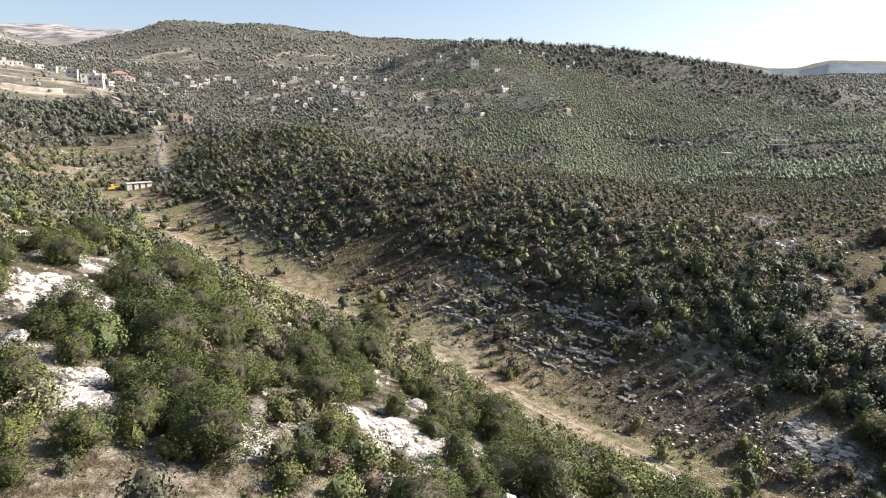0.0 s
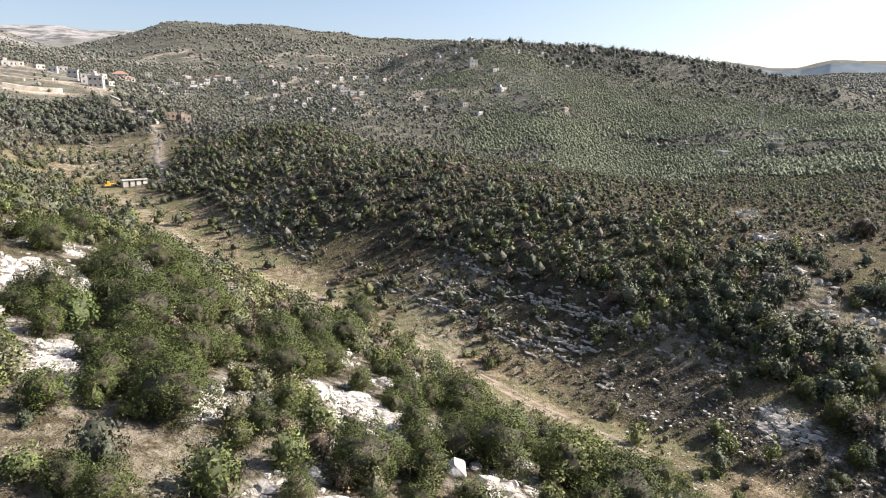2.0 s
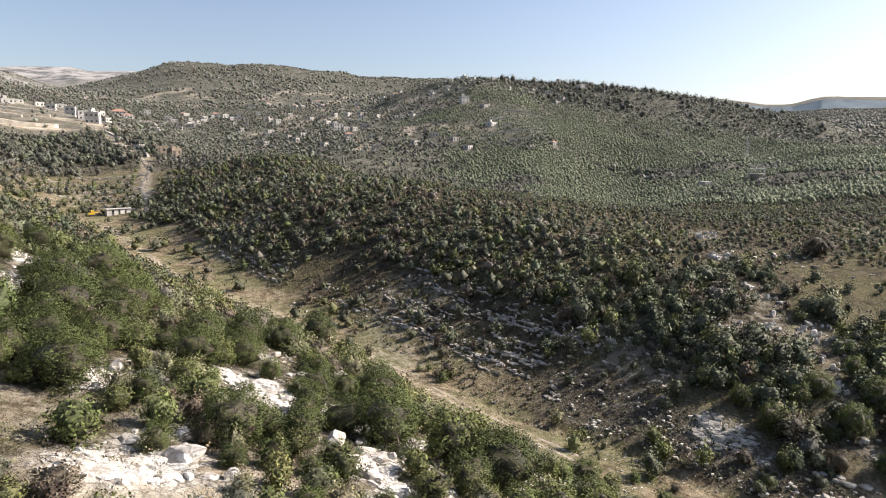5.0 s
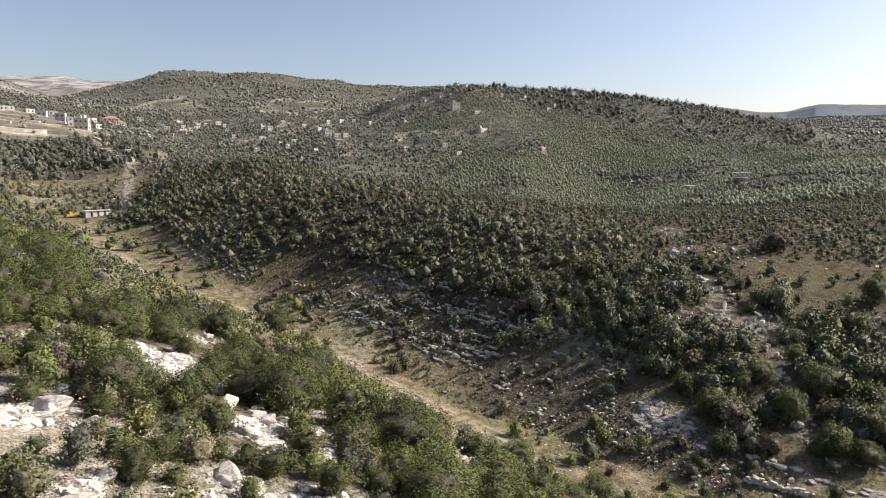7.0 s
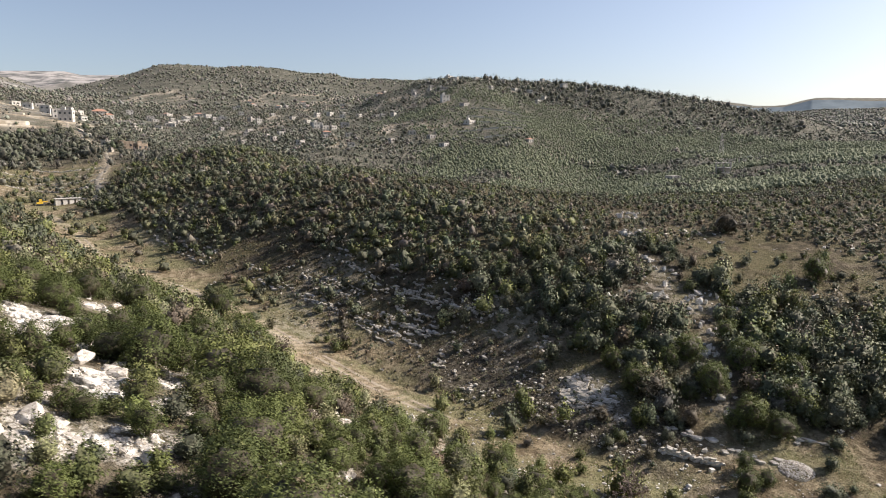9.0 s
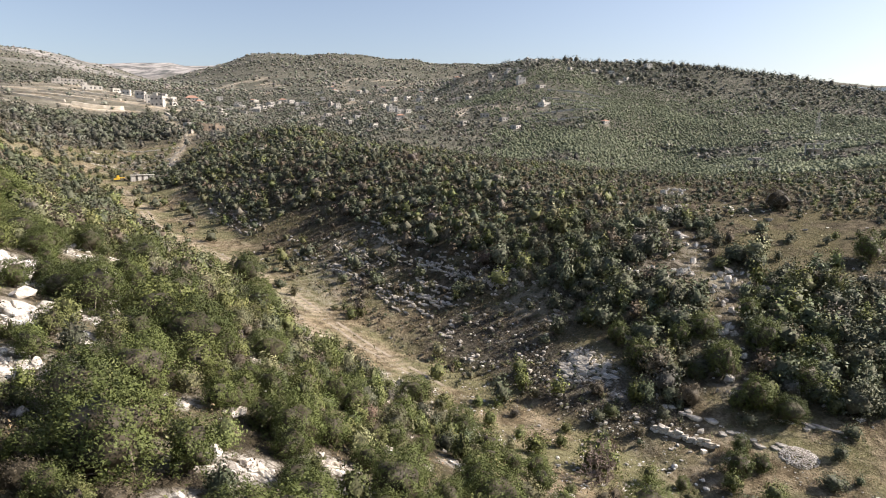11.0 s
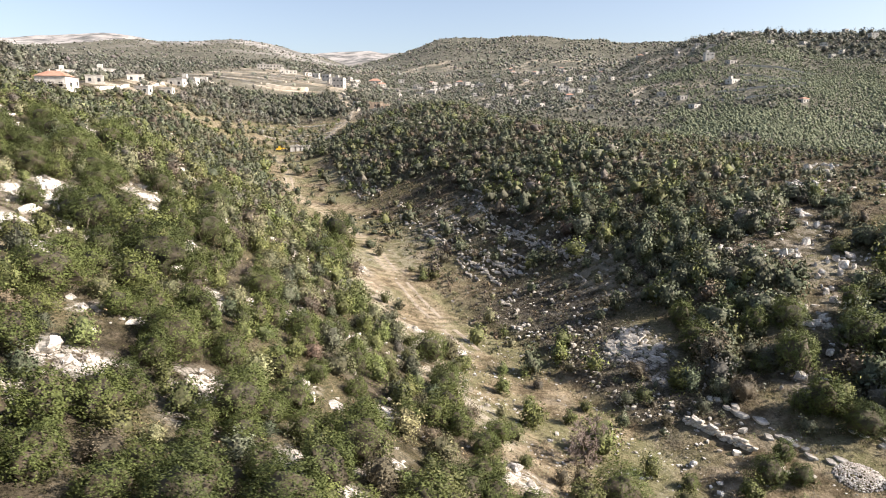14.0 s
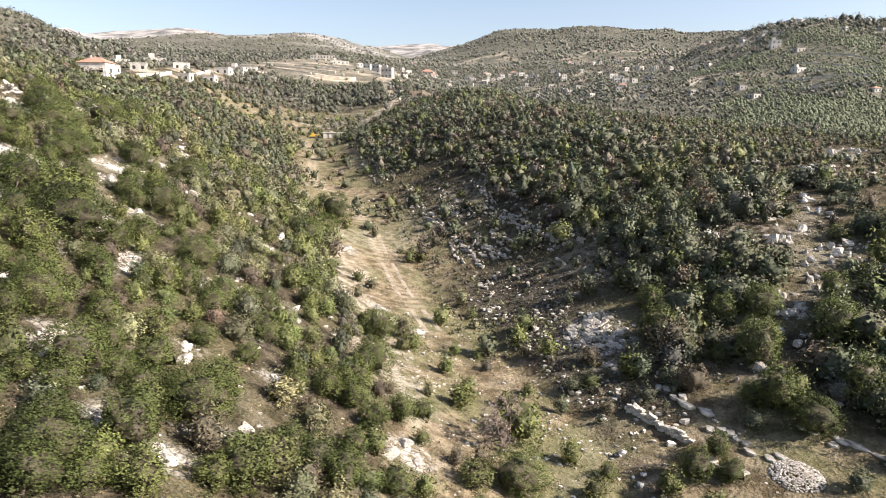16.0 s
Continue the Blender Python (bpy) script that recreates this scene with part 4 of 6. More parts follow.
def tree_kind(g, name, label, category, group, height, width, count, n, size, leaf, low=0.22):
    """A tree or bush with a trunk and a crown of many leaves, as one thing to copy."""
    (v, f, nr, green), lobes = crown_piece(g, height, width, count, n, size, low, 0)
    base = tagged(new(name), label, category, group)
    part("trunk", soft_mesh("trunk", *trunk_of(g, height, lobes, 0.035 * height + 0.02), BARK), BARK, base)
    # a solid dark core paints shade behind the leaves
    part("branchwork", soft_mesh("branchwork", *core(g, lobes, 0.8), SHADE_TWIGS), SHADE_TWIGS, base, "dense inner twigs, coloured dark brown for the shade inside the crown")
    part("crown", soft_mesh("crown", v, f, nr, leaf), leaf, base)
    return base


def scatter(g, x0, x1, y0, y1, cell, chance):
    """Places on a jittered grid, kept by the chance that a function of x and y gives."""
    nx_, ny_ = int((x1 - x0) / cell), int((y1 - y0) / cell)
    x, y = np.meshgrid(np.arange(nx_), np.arange(ny_))
    x = x0 + (x.ravel() + g.random(nx_ * ny_)) * cell
    y = y0 + (y.ravel() + g.random(nx_ * ny_)) * cell
    keep = g.random(len(x)) < chance(x, y)
    return x[keep], y[keep]


def rocky(x, y):
    """Stony patches of the left slope."""
    return smooth(-13, -18, along(x, y)[1]) * smooth(0.54, 0.62, grain(x, y, 8, 74))


def cover(x, y):
    """How thickly the shrubs stand at a place."""
    s, d = along(x, y)
    m, b, t = zones(x, y)
    c = 0.68 + 0.6 * smooth(0.34, 0.52, grain(x, y, 16, 41)) + 0.35 * smooth(16, 26, d)
    strata = smooth(11, 7, np.abs(d - 12 - 0.05 * (s - 60) + 6 * (grain(x, y, 12, 42) - 0.5))) * smooth(18, 34, s) * smooth(135, 112, s)
    c = c * (1 - 0.9 * strata) * (1 - 0.9 * rocky(x, y))
    c = c * (1 - 0.9 * smooth(0.25, 0.6, m)) * (1 - 0.9 * np.minimum(t, 1))
    c = c * (1 - 0.92 * glade(x, y)) * (1 - 0.75 * smooth(1.2, 0.8, np.hypot((x - 72) / 9, (y - 113) / 12)))
    c = c * (1 - 0.6 * scree(x, y)) * (1 - 0.4 * gaps(x, y)) * (1 - 0.9 * terraces(x, y))
    return c * (1 - 0.9 * smooth(1.2, 0.8, np.hypot((x + 10) / 11, (y - 20.5) / 5.5)))


PATH_A, PATH_B = np.array((0.0, 0.0)), np.array((62.0, 6.0))


def foreground(x, y):
    """Metres from the shoulder of the slope over which the valley is seen."""
    ab = PATH_B - PATH_A
    t = np.clip(((x - PATH_A[0]) * ab[0] + (y - PATH_A[1]) * ab[1]) / (ab @ ab), 0, 1)
    return np.hypot(x - PATH_A[0] - t * ab[0], y - PATH_A[1] - t * ab[1])


def in_sight(x, y):
    r, az = spread(x, y)
    near_ok = (foreground(x, y) < 70) & (y > 8) & (x < 110) & (x > -75)
    return near_ok | ((az > -72) & (az < 46) & (y > 10))


TINTS = {
    "oak": (0.142, 0.16, 0.058), "dark": (0.114, 0.128, 0.08), "pine": (0.2, 0.215, 0.095), "olive": (0.215, 0.215, 0.12),
    # tints for distant trees, lightened and greyed to imitate haze
    "hazed_oak": (0.135, 0.142, 0.108), "hazed_olive": (0.18, 0.182, 0.148), "hazed_grey": (0.175, 0.165, 0.148), "hazed_pine": (0.155, 0.175, 0.11),
    "brown": (0.155, 0.128, 0.092), "grey": (0.185, 0.17, 0.14), "lime": (0.17, 0.18, 0.07), "straw": (0.34, 0.265, 0.165), "shade_twig": (0.06, 0.05, 0.04),
}


def stand(name, label, category, kinds, x, y, size, tints, g, core_shade=0.45):
    """One object of many plants: kinds are crowns of unit height, the plants have their size and leaf colour."""
    z = ground(x, y)
    which = g.integers(0, len(kinds), len(x))
    vs, fs, cs, ns, base = [], [], [], [], 0
    for k, (v, f, nr, green) in enumerate(kinds):
        sel = np.nonzero(which == k)[0]
        if not len(sel):
            continue
        turn = g.uniform(0, 2 * math.pi, len(sel))
        c_, s_ = np.cos(turn)[:, None], np.sin(turn)[:, None]
        h = (size[sel] * g.uniform(0.85, 1.3, len(sel)))[:, None]
        w = (size[sel] * g.uniform(0.85, 1.2, len(sel)))[:, None]
        px = x[sel][:, None] + w * (v[None, :, 0] * c_ - v[None, :, 1] * s_)
        py = y[sel][:, None] + w * (v[None, :, 0] * s_ + v[None, :, 1] * c_)
        pz = z[sel][:, None] - 0.08 * h + h * v[None, :, 2]
        vs.append(np.stack([px, py, pz], -1).reshape(-1, 3))
        fs.append((f[None] + (base + np.arange(len(sel)) * len(v))[:, None, None]).reshape(-1, 3))
        ns.append(np.stack([nr[None, :, 0] * c_ - nr[None, :, 1] * s_, nr[None, :, 0] * s_ + nr[None, :, 1] * c_, np.repeat(nr[None, :, 2], len(sel), 0)], -1).reshape(-1, 3))
        tone = np.repeat(tints[sel][:, None], len(v), 1)
        # cores blend towards dark twig brown, shade painted inside each crown
        tone[:, green:] = (1 - core_shade) * tone[:, green:] + core_shade * np.array(TINTS["shade_twig"])
        cs.append(tone.reshape(-1, 3))
        base += len(sel) * len(v)
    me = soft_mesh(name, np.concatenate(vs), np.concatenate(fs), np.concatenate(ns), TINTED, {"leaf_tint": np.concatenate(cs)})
    return tagged(new(name, me), label, category, kind="stuff")


def tint_of(g, n, names, chances):
    pool = np.array([TINTS[k] for k in names])
    c = pool[g.choice(len(names), n, p=np.array(chances) / sum(chances))]
    return c * g.uniform(0.65, 1.4, (n, 1)) * (1 + 0.035 * g.normal(size=(n, 3)))


# ---- rocks ----
SPHERE = bmesh.new()
bmesh.ops.create_icosphere(SPHERE, subdivisions=2, radius=1)
bmesh.ops.subdivide_edges(SPHERE, edges=SPHERE.edges[:], cuts=1, use_grid_fill=True)
bmesh.ops.triangulate(SPHERE, faces=SPHERE.faces[:])
SPHERE.verts.index_update()
FINE_V = unit(np.array([v.co[:] for v in SPHERE.verts]))
FINE_F = np.array([[v.index for v in f.verts] for f in SPHERE.faces])
SPHERE.free()


def block(g, size, coarse=False, square=0.55, fine=False, turned=True):
    """One weathered, squarish lump of limestone."""
    v, f = (ICO_V, ICO_F) if coarse else (FINE_V, FINE_F) if fine else (BALL_V, BALL_F)
    p = np.sign(v) * np.abs(v) ** square
    for k in range(4):
        way = unit(g.normal(size=3))
        p = p * (1 + (0.1 if fine else 0.11) * np.sin(p @ way * g.uniform(2, 5 if fine else 7) + g.uniform(0, 6)))[:, None]
    for k in range(5 if fine else 0):
        way = unit(g.normal(size=3))
        p = p * (1 + 0.022 * np.sin(p @ way * g.uniform(8, 20) + g.uniform(0, 6)))[:, None]
    for k in range(9 if fine else 0 if coarse else 4):
        way = unit(g.normal(size=3) * (1, 1, 0.8))
        p = p - way * np.maximum(0, p @ way - g.uniform(0.55, 0.85))[:, None]
    p = p + (0.016 if fine else 0.05) * g.normal(size=p.shape)
    turn = np.array(Euler((g.normal() * 0.2, g.normal() * 0.2, g.uniform(0, 6.3)) if turned else (0, 0, 0)).to_matrix())
    return (p * np.asarray(size) * 0.5) @ turn.T, f


def plate(g, thick=0.3):
    """A flat broken slab of bedded stone, about a metre long: an uneven outline with a worn upper edge."""
    n = int(g.integers(5, 8))
    turn = np.sort((np.arange(n) + g.uniform(-0.32, 0.32, n)) * 2 * math.pi / n)
    out = np.stack([0.5 * np.cos(turn), 0.3 * np.sin(turn)], 1) * g.uniform(0.75, 1.15, (n, 1))
    rings = [(1.0, -0.5), (1.04, 0.2), (0.9, 0.5)]
    tilt = g.normal(size=2) * 0.15
    v = np.concatenate([np.c_[out * k + g.normal(size=out.shape) * 0.015, thick * z + thick * (out @ tilt)] for k, z in rings] + [[(0, 0, 0.5 * thick)]])
    f = []
    for k in range(2):
        for i in range(n):
            a, b = k * n + i, k * n + (i + 1) % n
            f += [[a, b, b + n], [a, b + n, a + n]]
    f += [[2 * n + i, 2 * n + (i + 1) % n, 3 * n] for i in range(n)]
    return v, np.array(f)


def pavement(g, px, py, w, deep, h, z0):
    """Bedrock laid bare: plates of stone at uneven heights with open joints between them."""
    step = 0.13 if w > 3 else 0.1
    u, v = np.meshgrid(np.arange(-0.68 * w, 0.68 * w + step, step), np.arange(-0.72 * deep, 0.72 * deep + step, step))
    n = max(10, int(w * deep / 0.35))
    sx, sy = g.uniform(-0.75, 0.75, n) * w, g.uniform(-0.8, 0.8, n) * deep
    far = np.hypot((u[..., None] - sx) * 0.75, v[..., None] - sy)
    order = np.argsort(far, -1)[..., :2]
    d1, d2 = (np.take_along_axis(far, order[..., k:k + 1], -1)[..., 0] for k in range(2))
    which = order[..., 0]
    lift, ta, tb = g.uniform(-0.12, 0.2, n) * min(h, 1.2), 0.14 * g.normal(size=n), 0.14 * g.normal(size=n)
    z = lift[which] + ta[which] * (u - sx[which]) + tb[which] * (v - sy[which])
    z = z - 0.22 * smooth(0.13, 0.02, d2 - d1) + 0.05 * (grain(u + px, v + py, 0.35, 45, 2) - 0.5)
    edge = np.hypot(u / (0.62 * w), v / (0.66 * deep)) + 0.7 * (grain(u + px, v + py, 0.9, 46, 3) - 0.5)
    z = z + 0.1 - 0.9 * smooth(0.72, 1.0, edge)
    z = z + ground(u + px, v + py) - z0
    ny_, nx_ = u.shape
    i = np.arange(nx_ * ny_).reshape(ny_, nx_)
    quads_ = np.stack([i[:-1, :-1], i[:-1, 1:], i[1:, 1:], i[1:, :-1]], -1)[edge[:-1, :-1] < 1.08]
    return mesh_of("bedrock", np.stack([u, v, z], -1).reshape(-1, 3), quads_.reshape(-1, 4), LIMESTONE)


g = np.random.default_rng(23)
SHEETS = [mesh_of("slab", *plate(g, 0.26), GREY_STONE) for k in range(8)]
BLOCKS = [mesh_of("block", *block(g, (1.0, 0.8, 0.8), coarse=k > 5, square=0.45), LIMESTONE) for k in range(12)]
boulders = [mesh_of("boulder", *block(g, (1.0, 0.85, 0.8), square=0.5, fine=True), LIMESTONE) for k in range(5)]
for k, (px, py, w, h) in enumerate(OUTCROPS):
    w, h = (w * 1.3, h * 1.4) if along(px, py)[1] > 18 else (w, h)
    z0 = float(ground(px, py))
    right = along(px, py)[1] > 18
    if w < 1.9 * h or w < 1.1:
        for i in range(2 if right else 0):
            qx, qy, q = px + g.normal() * 1.5, py + g.normal() * 1.5, g.uniform(0.4, 1.0)
            ob = tagged(new("boulder", boulders[g.integers(5)]), "white weathered limestone boulder lying among the scrub", "rock", "limestone rocks")
            ob.matrix_basis = pose(qx, qy, float(ground(qx, qy)) + 0.25 * q, g.uniform(-15, 15), g.uniform(-15, 15), g.uniform(0, 360)) @ Matrix.Diagonal((q, 0.85 * q, q * g.uniform(0.9, 1.6), 1))
        if right:
            w, h = 0.5 * w, 1.2 * h
        ob = tagged(new("boulder", boulders[k % 5]), "white weathered limestone boulder lying among the scrub", "rock", "limestone rocks")
        ob.matrix_basis = pose(px, py, z0 + 0.2 * h, 0, 0, float(g.uniform(-25, 25))) @ Matrix.Diagonal((w * 1.1, w, min(max(0.9 * h, 0.45 * w), 1.3 * w), 1))
        continue
    base = tagged(new("rock_outcrop"), "white cracked limestone outcrop breaking through the scrub", "rock", "limestone rocks")
    base.location = (px, py, z0)
    depth, n = w * 0.85, int(min(16, 4 + 3 * w)) if not right else int(5 + 3 * w)
    if 7 < along(px, py)[1] < 16:
        for i in range(int(9 * w)):
            u, v = g.uniform(-0.55, 0.55) * w, g.uniform(-0.4, 0.4) * w
            ob = part("slab", SHEETS[g.integers(8)], GREY_STONE, base)
            ob.matrix_basis = pose(u, v, float(ground(px + u, py + v)) - z0 + 0.06, 0, 0, 137 + g.uniform(-16, 16)) @ pose(0, 0, 0, g.uniform(-34, -8), g.uniform(-8, 8), 0) @ Matrix.Diagonal((0.4 + 1.8 * g.random() ** 2, g.uniform(0.7, 1.7), g.uniform(0.5, 1.3), 1))
        continue
    if not right:
        part("bedrock", pavement(g, px, py, w * 1.15, w, h, z0), LIMESTONE, base)
    for i in range(n):
        u, v = g.uniform(-0.5, 0.5) * w, g.uniform(-0.5, 0.5) * depth
        big = min(g.uniform(0.1, 0.3) * w * (1.1 - 0.6 * math.hypot(u / w, v / w)) * (1.0 if i > 2 else 1.7), 1.9)
        zz = float(ground(px + u, py + v)) - z0
        ob = part("block", BLOCKS[g.integers(0, 6) if big > 0.45 else g.integers(6, 12)], LIMESTONE, base)
        tall = min(max(0.28 * big, 0.3 * h * g.uniform(0.4, 1.2)), 0.6 * big)
        if right:
            big = g.uniform(0.35, 0.95)
            tall = big * g.uniform(0.6, 1.2)
        ob.matrix_basis = pose(u, v, zz + 0.12 * tall, g.uniform(-14, 14), g.uniform(-14, 14), g.uniform(-40, 40)) @ Matrix.Diagonal((big * 1.25, big, tall * 1.3, 1))

# beds of rock that crop out in rows along the right bank
ledge_slabs = [mesh_of("slab", *plate(g, 0.4), GREY_STONE) for k in range(10)]
step_slabs = [mesh_of("slab", *plate(g, 0.34), GREY_STONE) for k in range(6)]
for row in range(19):
    s0 = g.uniform(30, 52)
    s1 = s0 + g.uniform(34, 66)
    d0 = 7.0 + row * 1.05 + g.uniform(-0.5, 0.5)
    if row > 14:
        s0, s1, d0 = 102 + row, 140 + row, 6 + (row - 15) * 2.3
    base = tagged(new("rock_ledge"), "row of tilted grey limestone slabs along the bank", "rock ledge", "ledges on the right bank")
    base.location = (54.5 - 0.73 * s0 + 0.683 * d0, 44.2 + 0.683 * s0 + 0.73 * d0, 0)
    base.location.z = float(ground(base.location.x, base.location.y))
    s = s0
    while s < s1:
        L = 0.2 + 1.3 * g.random() ** 2.5
        qx, qy = 54.5 - 0.73 * s + 0.683 * d0, 44.2 + 0.683 * s + 0.73 * d0
        if g.random() < 0.06 + 0.64 * smooth(0.42, 0.58, float(grain(qx, qy, 7, 72))):
            d = d0 + math.sin(s / 9.0 + row) * 0.5 + 0.34 * g.normal() + 0.03 * (s - s0)
            qx, qy = 54.5 - 0.73 * s + 0.683 * d, 44.2 + 0.683 * s + 0.73 * d
            slope = math.degrees(math.atan2(float(ground(qx - 0.73, qy + 0.683)) - float(ground(qx + 0.73, qy - 0.683)), 2))
            ob = part("slab", ledge_slabs[g.integers(10)], GREY_STONE, base)
            ob.matrix_basis = Matrix.Translation(-base.location) @ pose(qx, qy, float(ground(qx, qy)) + 0.08, 0, 0, 137 + g.normal() * 13) @ pose(0, 0, 0, g.uniform(-42, -5), -slope + g.uniform(-7, 7), 0) @ Matrix.Diagonal((L * 1.45, g.uniform(0.4, 1.1), g.uniform(0.35, 1.3), 1))
        s += L * 0.8

# low dry-stone walls of the old terraces
stones = []
for k in range(6):
    v, f = block(g, (1.0, 0.8, 0.7), coarse=True, square=0.45)
    stones.append(mesh_of("stone", v, f, GREY_STONE))
WALLS = [(52.2, 61.2, 57.4, 58.3, 0.9), (57.9, 57.2, 62.8, 55.0, 0.7), (57.5, 53.6, 60.4, 53.0, 0.5), (64.5, 58.8, 70.0, 57.0, 0.6), (51.3, 57.8, 57.2, 54.6, 1.1), (-103, 200, -84, 205, 0.9), (-108, 208, -90, 214, 0.9), (-100, 194, -80, 198, 0.7),
         (-136, 216, -98, 222, 0.7), (-140, 228, -104, 234, 0.7), (-138, 242, -112, 247, 0.7), (-126, 206, -108, 209, 0.7)]
for ax_, ay_, bx_, by_, tall in WALLS[:4]:
    base = tagged(new("rock_step"), "tilted step of thick grey limestone slabs across the grass", "rock ledge", "rock steps")
    base.location = (ax_, ay_, float(ground(ax_, ay_)))
    run = math.hypot(bx_ - ax_, by_ - ay_)
    s = 0.0
    while s < run:
        L = g.uniform(0.5, 1.5)
        t = (s + 0.5 * L) / run
        qx, qy = ax_ + t * (bx_ - ax_) + g.normal() * 0.3, ay_ + t * (by_ - ay_) + g.normal() * 0.45
        ob = part("slab", step_slabs[g.integers(6)], GREY_STONE, base)
        ob.matrix_basis = Matrix.Translation(-base.location) @ pose(qx, qy, float(ground(qx, qy)) + 0.1 * tall, 0, 0, math.degrees(math.atan2(by_ - ay_, bx_ - ax_)) + g.uniform(-12, 12)) @ pose(0, 0, 0, g.uniform(8, 26), g.uniform(-6, 6), 0) @ Matrix.Diagonal((L * 1.1, g.uniform(0.6, 1.3), g.uniform(0.7, 1.5) * tall, 1))
        s += L * 0.85
for ax_, ay_, bx_, by_, tall in WALLS[4:]:
    base = tagged(new("dry_stone_wall"), "low dry-stone terrace wall of grey limestone, partly fallen", "stone wall", "terrace walls")
    base.location = (ax_, ay_, float(ground(ax_, ay_)))
    n = int(math.hypot(bx_ - ax_, by_ - ay_) / 0.55)
    for i in range(n):
        for j in range(max(1, int(tall / 0.3 * g.uniform(0.6, 1.1)))):
            t = (i + 0.5 * (j % 2)) / n
            qx, qy = ax_ + t * (bx_ - ax_) + g.normal() * 0.06, ay_ + t * (by_ - ay_) + g.normal() * 0.06
            ob = part("stone", stones[g.integers(6)], GREY_STONE, base)
            ob.matrix_basis = Matrix.Translation(-base.location) @ pose(qx, qy, float(ground(qx, qy)) + 0.05 + j * 0.3, g.uniform(-16, 16), g.uniform(-16, 16), math.degrees(math.atan2(by_ - ay_, bx_ - ax_)) + g.uniform(-20, 20)) @ Matrix.Diagonal((g.uniform(0.5, 1.2), g.uniform(0.45, 0.8), g.uniform(0.36, 0.55), 1))


def litter(name, label, category, x, y, size, pieces, material, g, sink=0.1, lift=0.0):
    """One object of many loose stones."""
    z = ground(x, y) + lift
    vs, fs, base = [], [], 0
    which = g.integers(0, len(pieces), len(x))
    for k, (v, f) in enumerate(pieces):
        sel = np.nonzero(which == k)[0]
        turn = g.uniform(0, 6.3, len(sel))
        c_, s_ = np.cos(turn)[:, None], np.sin(turn)[:, None]
        w = size[sel][:, None]
        p = np.stack([x[sel][:, None] + w * (v[None, :, 0] * c_ - v[None, :, 1] * s_), y[sel][:, None] + w * (v[None, :, 0] * s_ + v[None, :, 1] * c_),
                      z[sel][:, None] + w * (v[None, :, 2] * g.uniform(0.5, 1.1, (len(sel), 1)) + sink)], -1)
        vs.append(p.reshape(-1, 3))
        fs.append((f[None] + (base + np.arange(len(sel)) * len(v))[:, None, None]).reshape(-1, 3))
        base += len(sel) * len(v)
    return tagged(new(name, mesh_of(name, np.concatenate(vs), np.concatenate(fs), material)), label, category, kind="stuff")


rubble = [block(g, (1.0, 0.8, 0.7), coarse=True, square=0.5) for k in range(6)]
def rubble_chance(x, y):
    s, d = along(x, y)
    m, b, t = zones(x, y)
    strata = smooth(20, 12, np.abs(d - 14)) * smooth(25, 42, s) * smooth(140, 118, s)
    foot = smooth(12, 3, np.abs(d + 2)) * smooth(45, 15, s) * (s > -40)
    return np.clip(0.05 + 0.3 * b * (grain(x, y, 6, 71) > 0.55) + 0.1 * strata + 0.45 * near_outcrop(x, y, 2.0) + 0.35 * foot, 0, 0.95) * (foreground(x, y) < 120)


x, y = scatter(g, -80, 110, 12, 140, 1.25, rubble_chance)
litter("rubble", "loose pale limestone rubble on the slopes", "stones", x, y, 0.14 + 0.45 * g.random(len(x)) ** 4, rubble, LIMESTONE, g)
def rock_chance(x, y):
    s, d = along(x, y)
    left = 0.5 * rocky(x, y) + 0.02 * (d < -14)
    right = (0.5 - 0.3 * smooth(42, 52, d)) * smooth(17, 21, d) * smooth(90, 78, d) * smooth(-45, -30, s) * smooth(62, 40, s) * smooth(0.5, 0.6, grain(x, y, 7, 75))
    return (left + right) * (foreground(x, y) > 22) * (foreground(x, y) < 150) * in_sight(x, y)


x, y = scatter(g, -130, 110, 20, 170, 1.7, rock_chance)
litter("slope_rocks", "white limestone rocks showing between the shrubs", "rocks", x, y, 0.35 + 1.35 * g.random(len(x)) ** 2.5, [block(g, (1.0, 0.75, 0.55), square=0.32) for k in range(8)], LIMESTONE, g, 0.04)


def floor_chance(x, y):
    s, d = along(x, y)
    return (0.03 + 0.8 * smooth(0.5, 0.64, grain(x, y, 4, 73))) * smooth(17, 9, np.abs(d - 2)) * smooth(-45, -30, s) * smooth(46, 26, s)


x, y = scatter(g, 20, 100, 15, 85, 0.52, floor_chance)
litter("floor_stones", "small grey and white stones strewn over the grassy valley floor", "stones", x, y, 0.08 + 0.42 * g.random(len(x)) ** 4, [plate(g, 0.3) for k in range(5)], LIMESTONE, g)
x, y = scatter(g, 20, 90, 35, 85, 0.5, lambda x, y: 0.5 * scree(x, y) * smooth(0.42, 0.6, grain(x, y, 3.5, 76)))
litter("scree", "dark grey broken stones on the foot of the bank", "stones", x, y, 0.14 + 0.75 * g.random(len(x)) ** 3.5, [plate(g, 0.45) for k in range(7)], GREY_STONE, g)
far_ = 1.5 * np.sqrt(g.random(1100))
turn_ = g.uniform(0, 6.3, 1100)
litter("stone_heap", "heap of small pale stones on the grass", "stones", 64.4 + far_ * np.cos(turn_) * 1.2, 53.6 + far_ * np.sin(turn_), g.uniform(0.07, 0.15, 1100), rubble, LIMESTONE, g, 0.1, 0.5 * np.maximum(0, 1 - far_ / 1.5) ** 0.8)

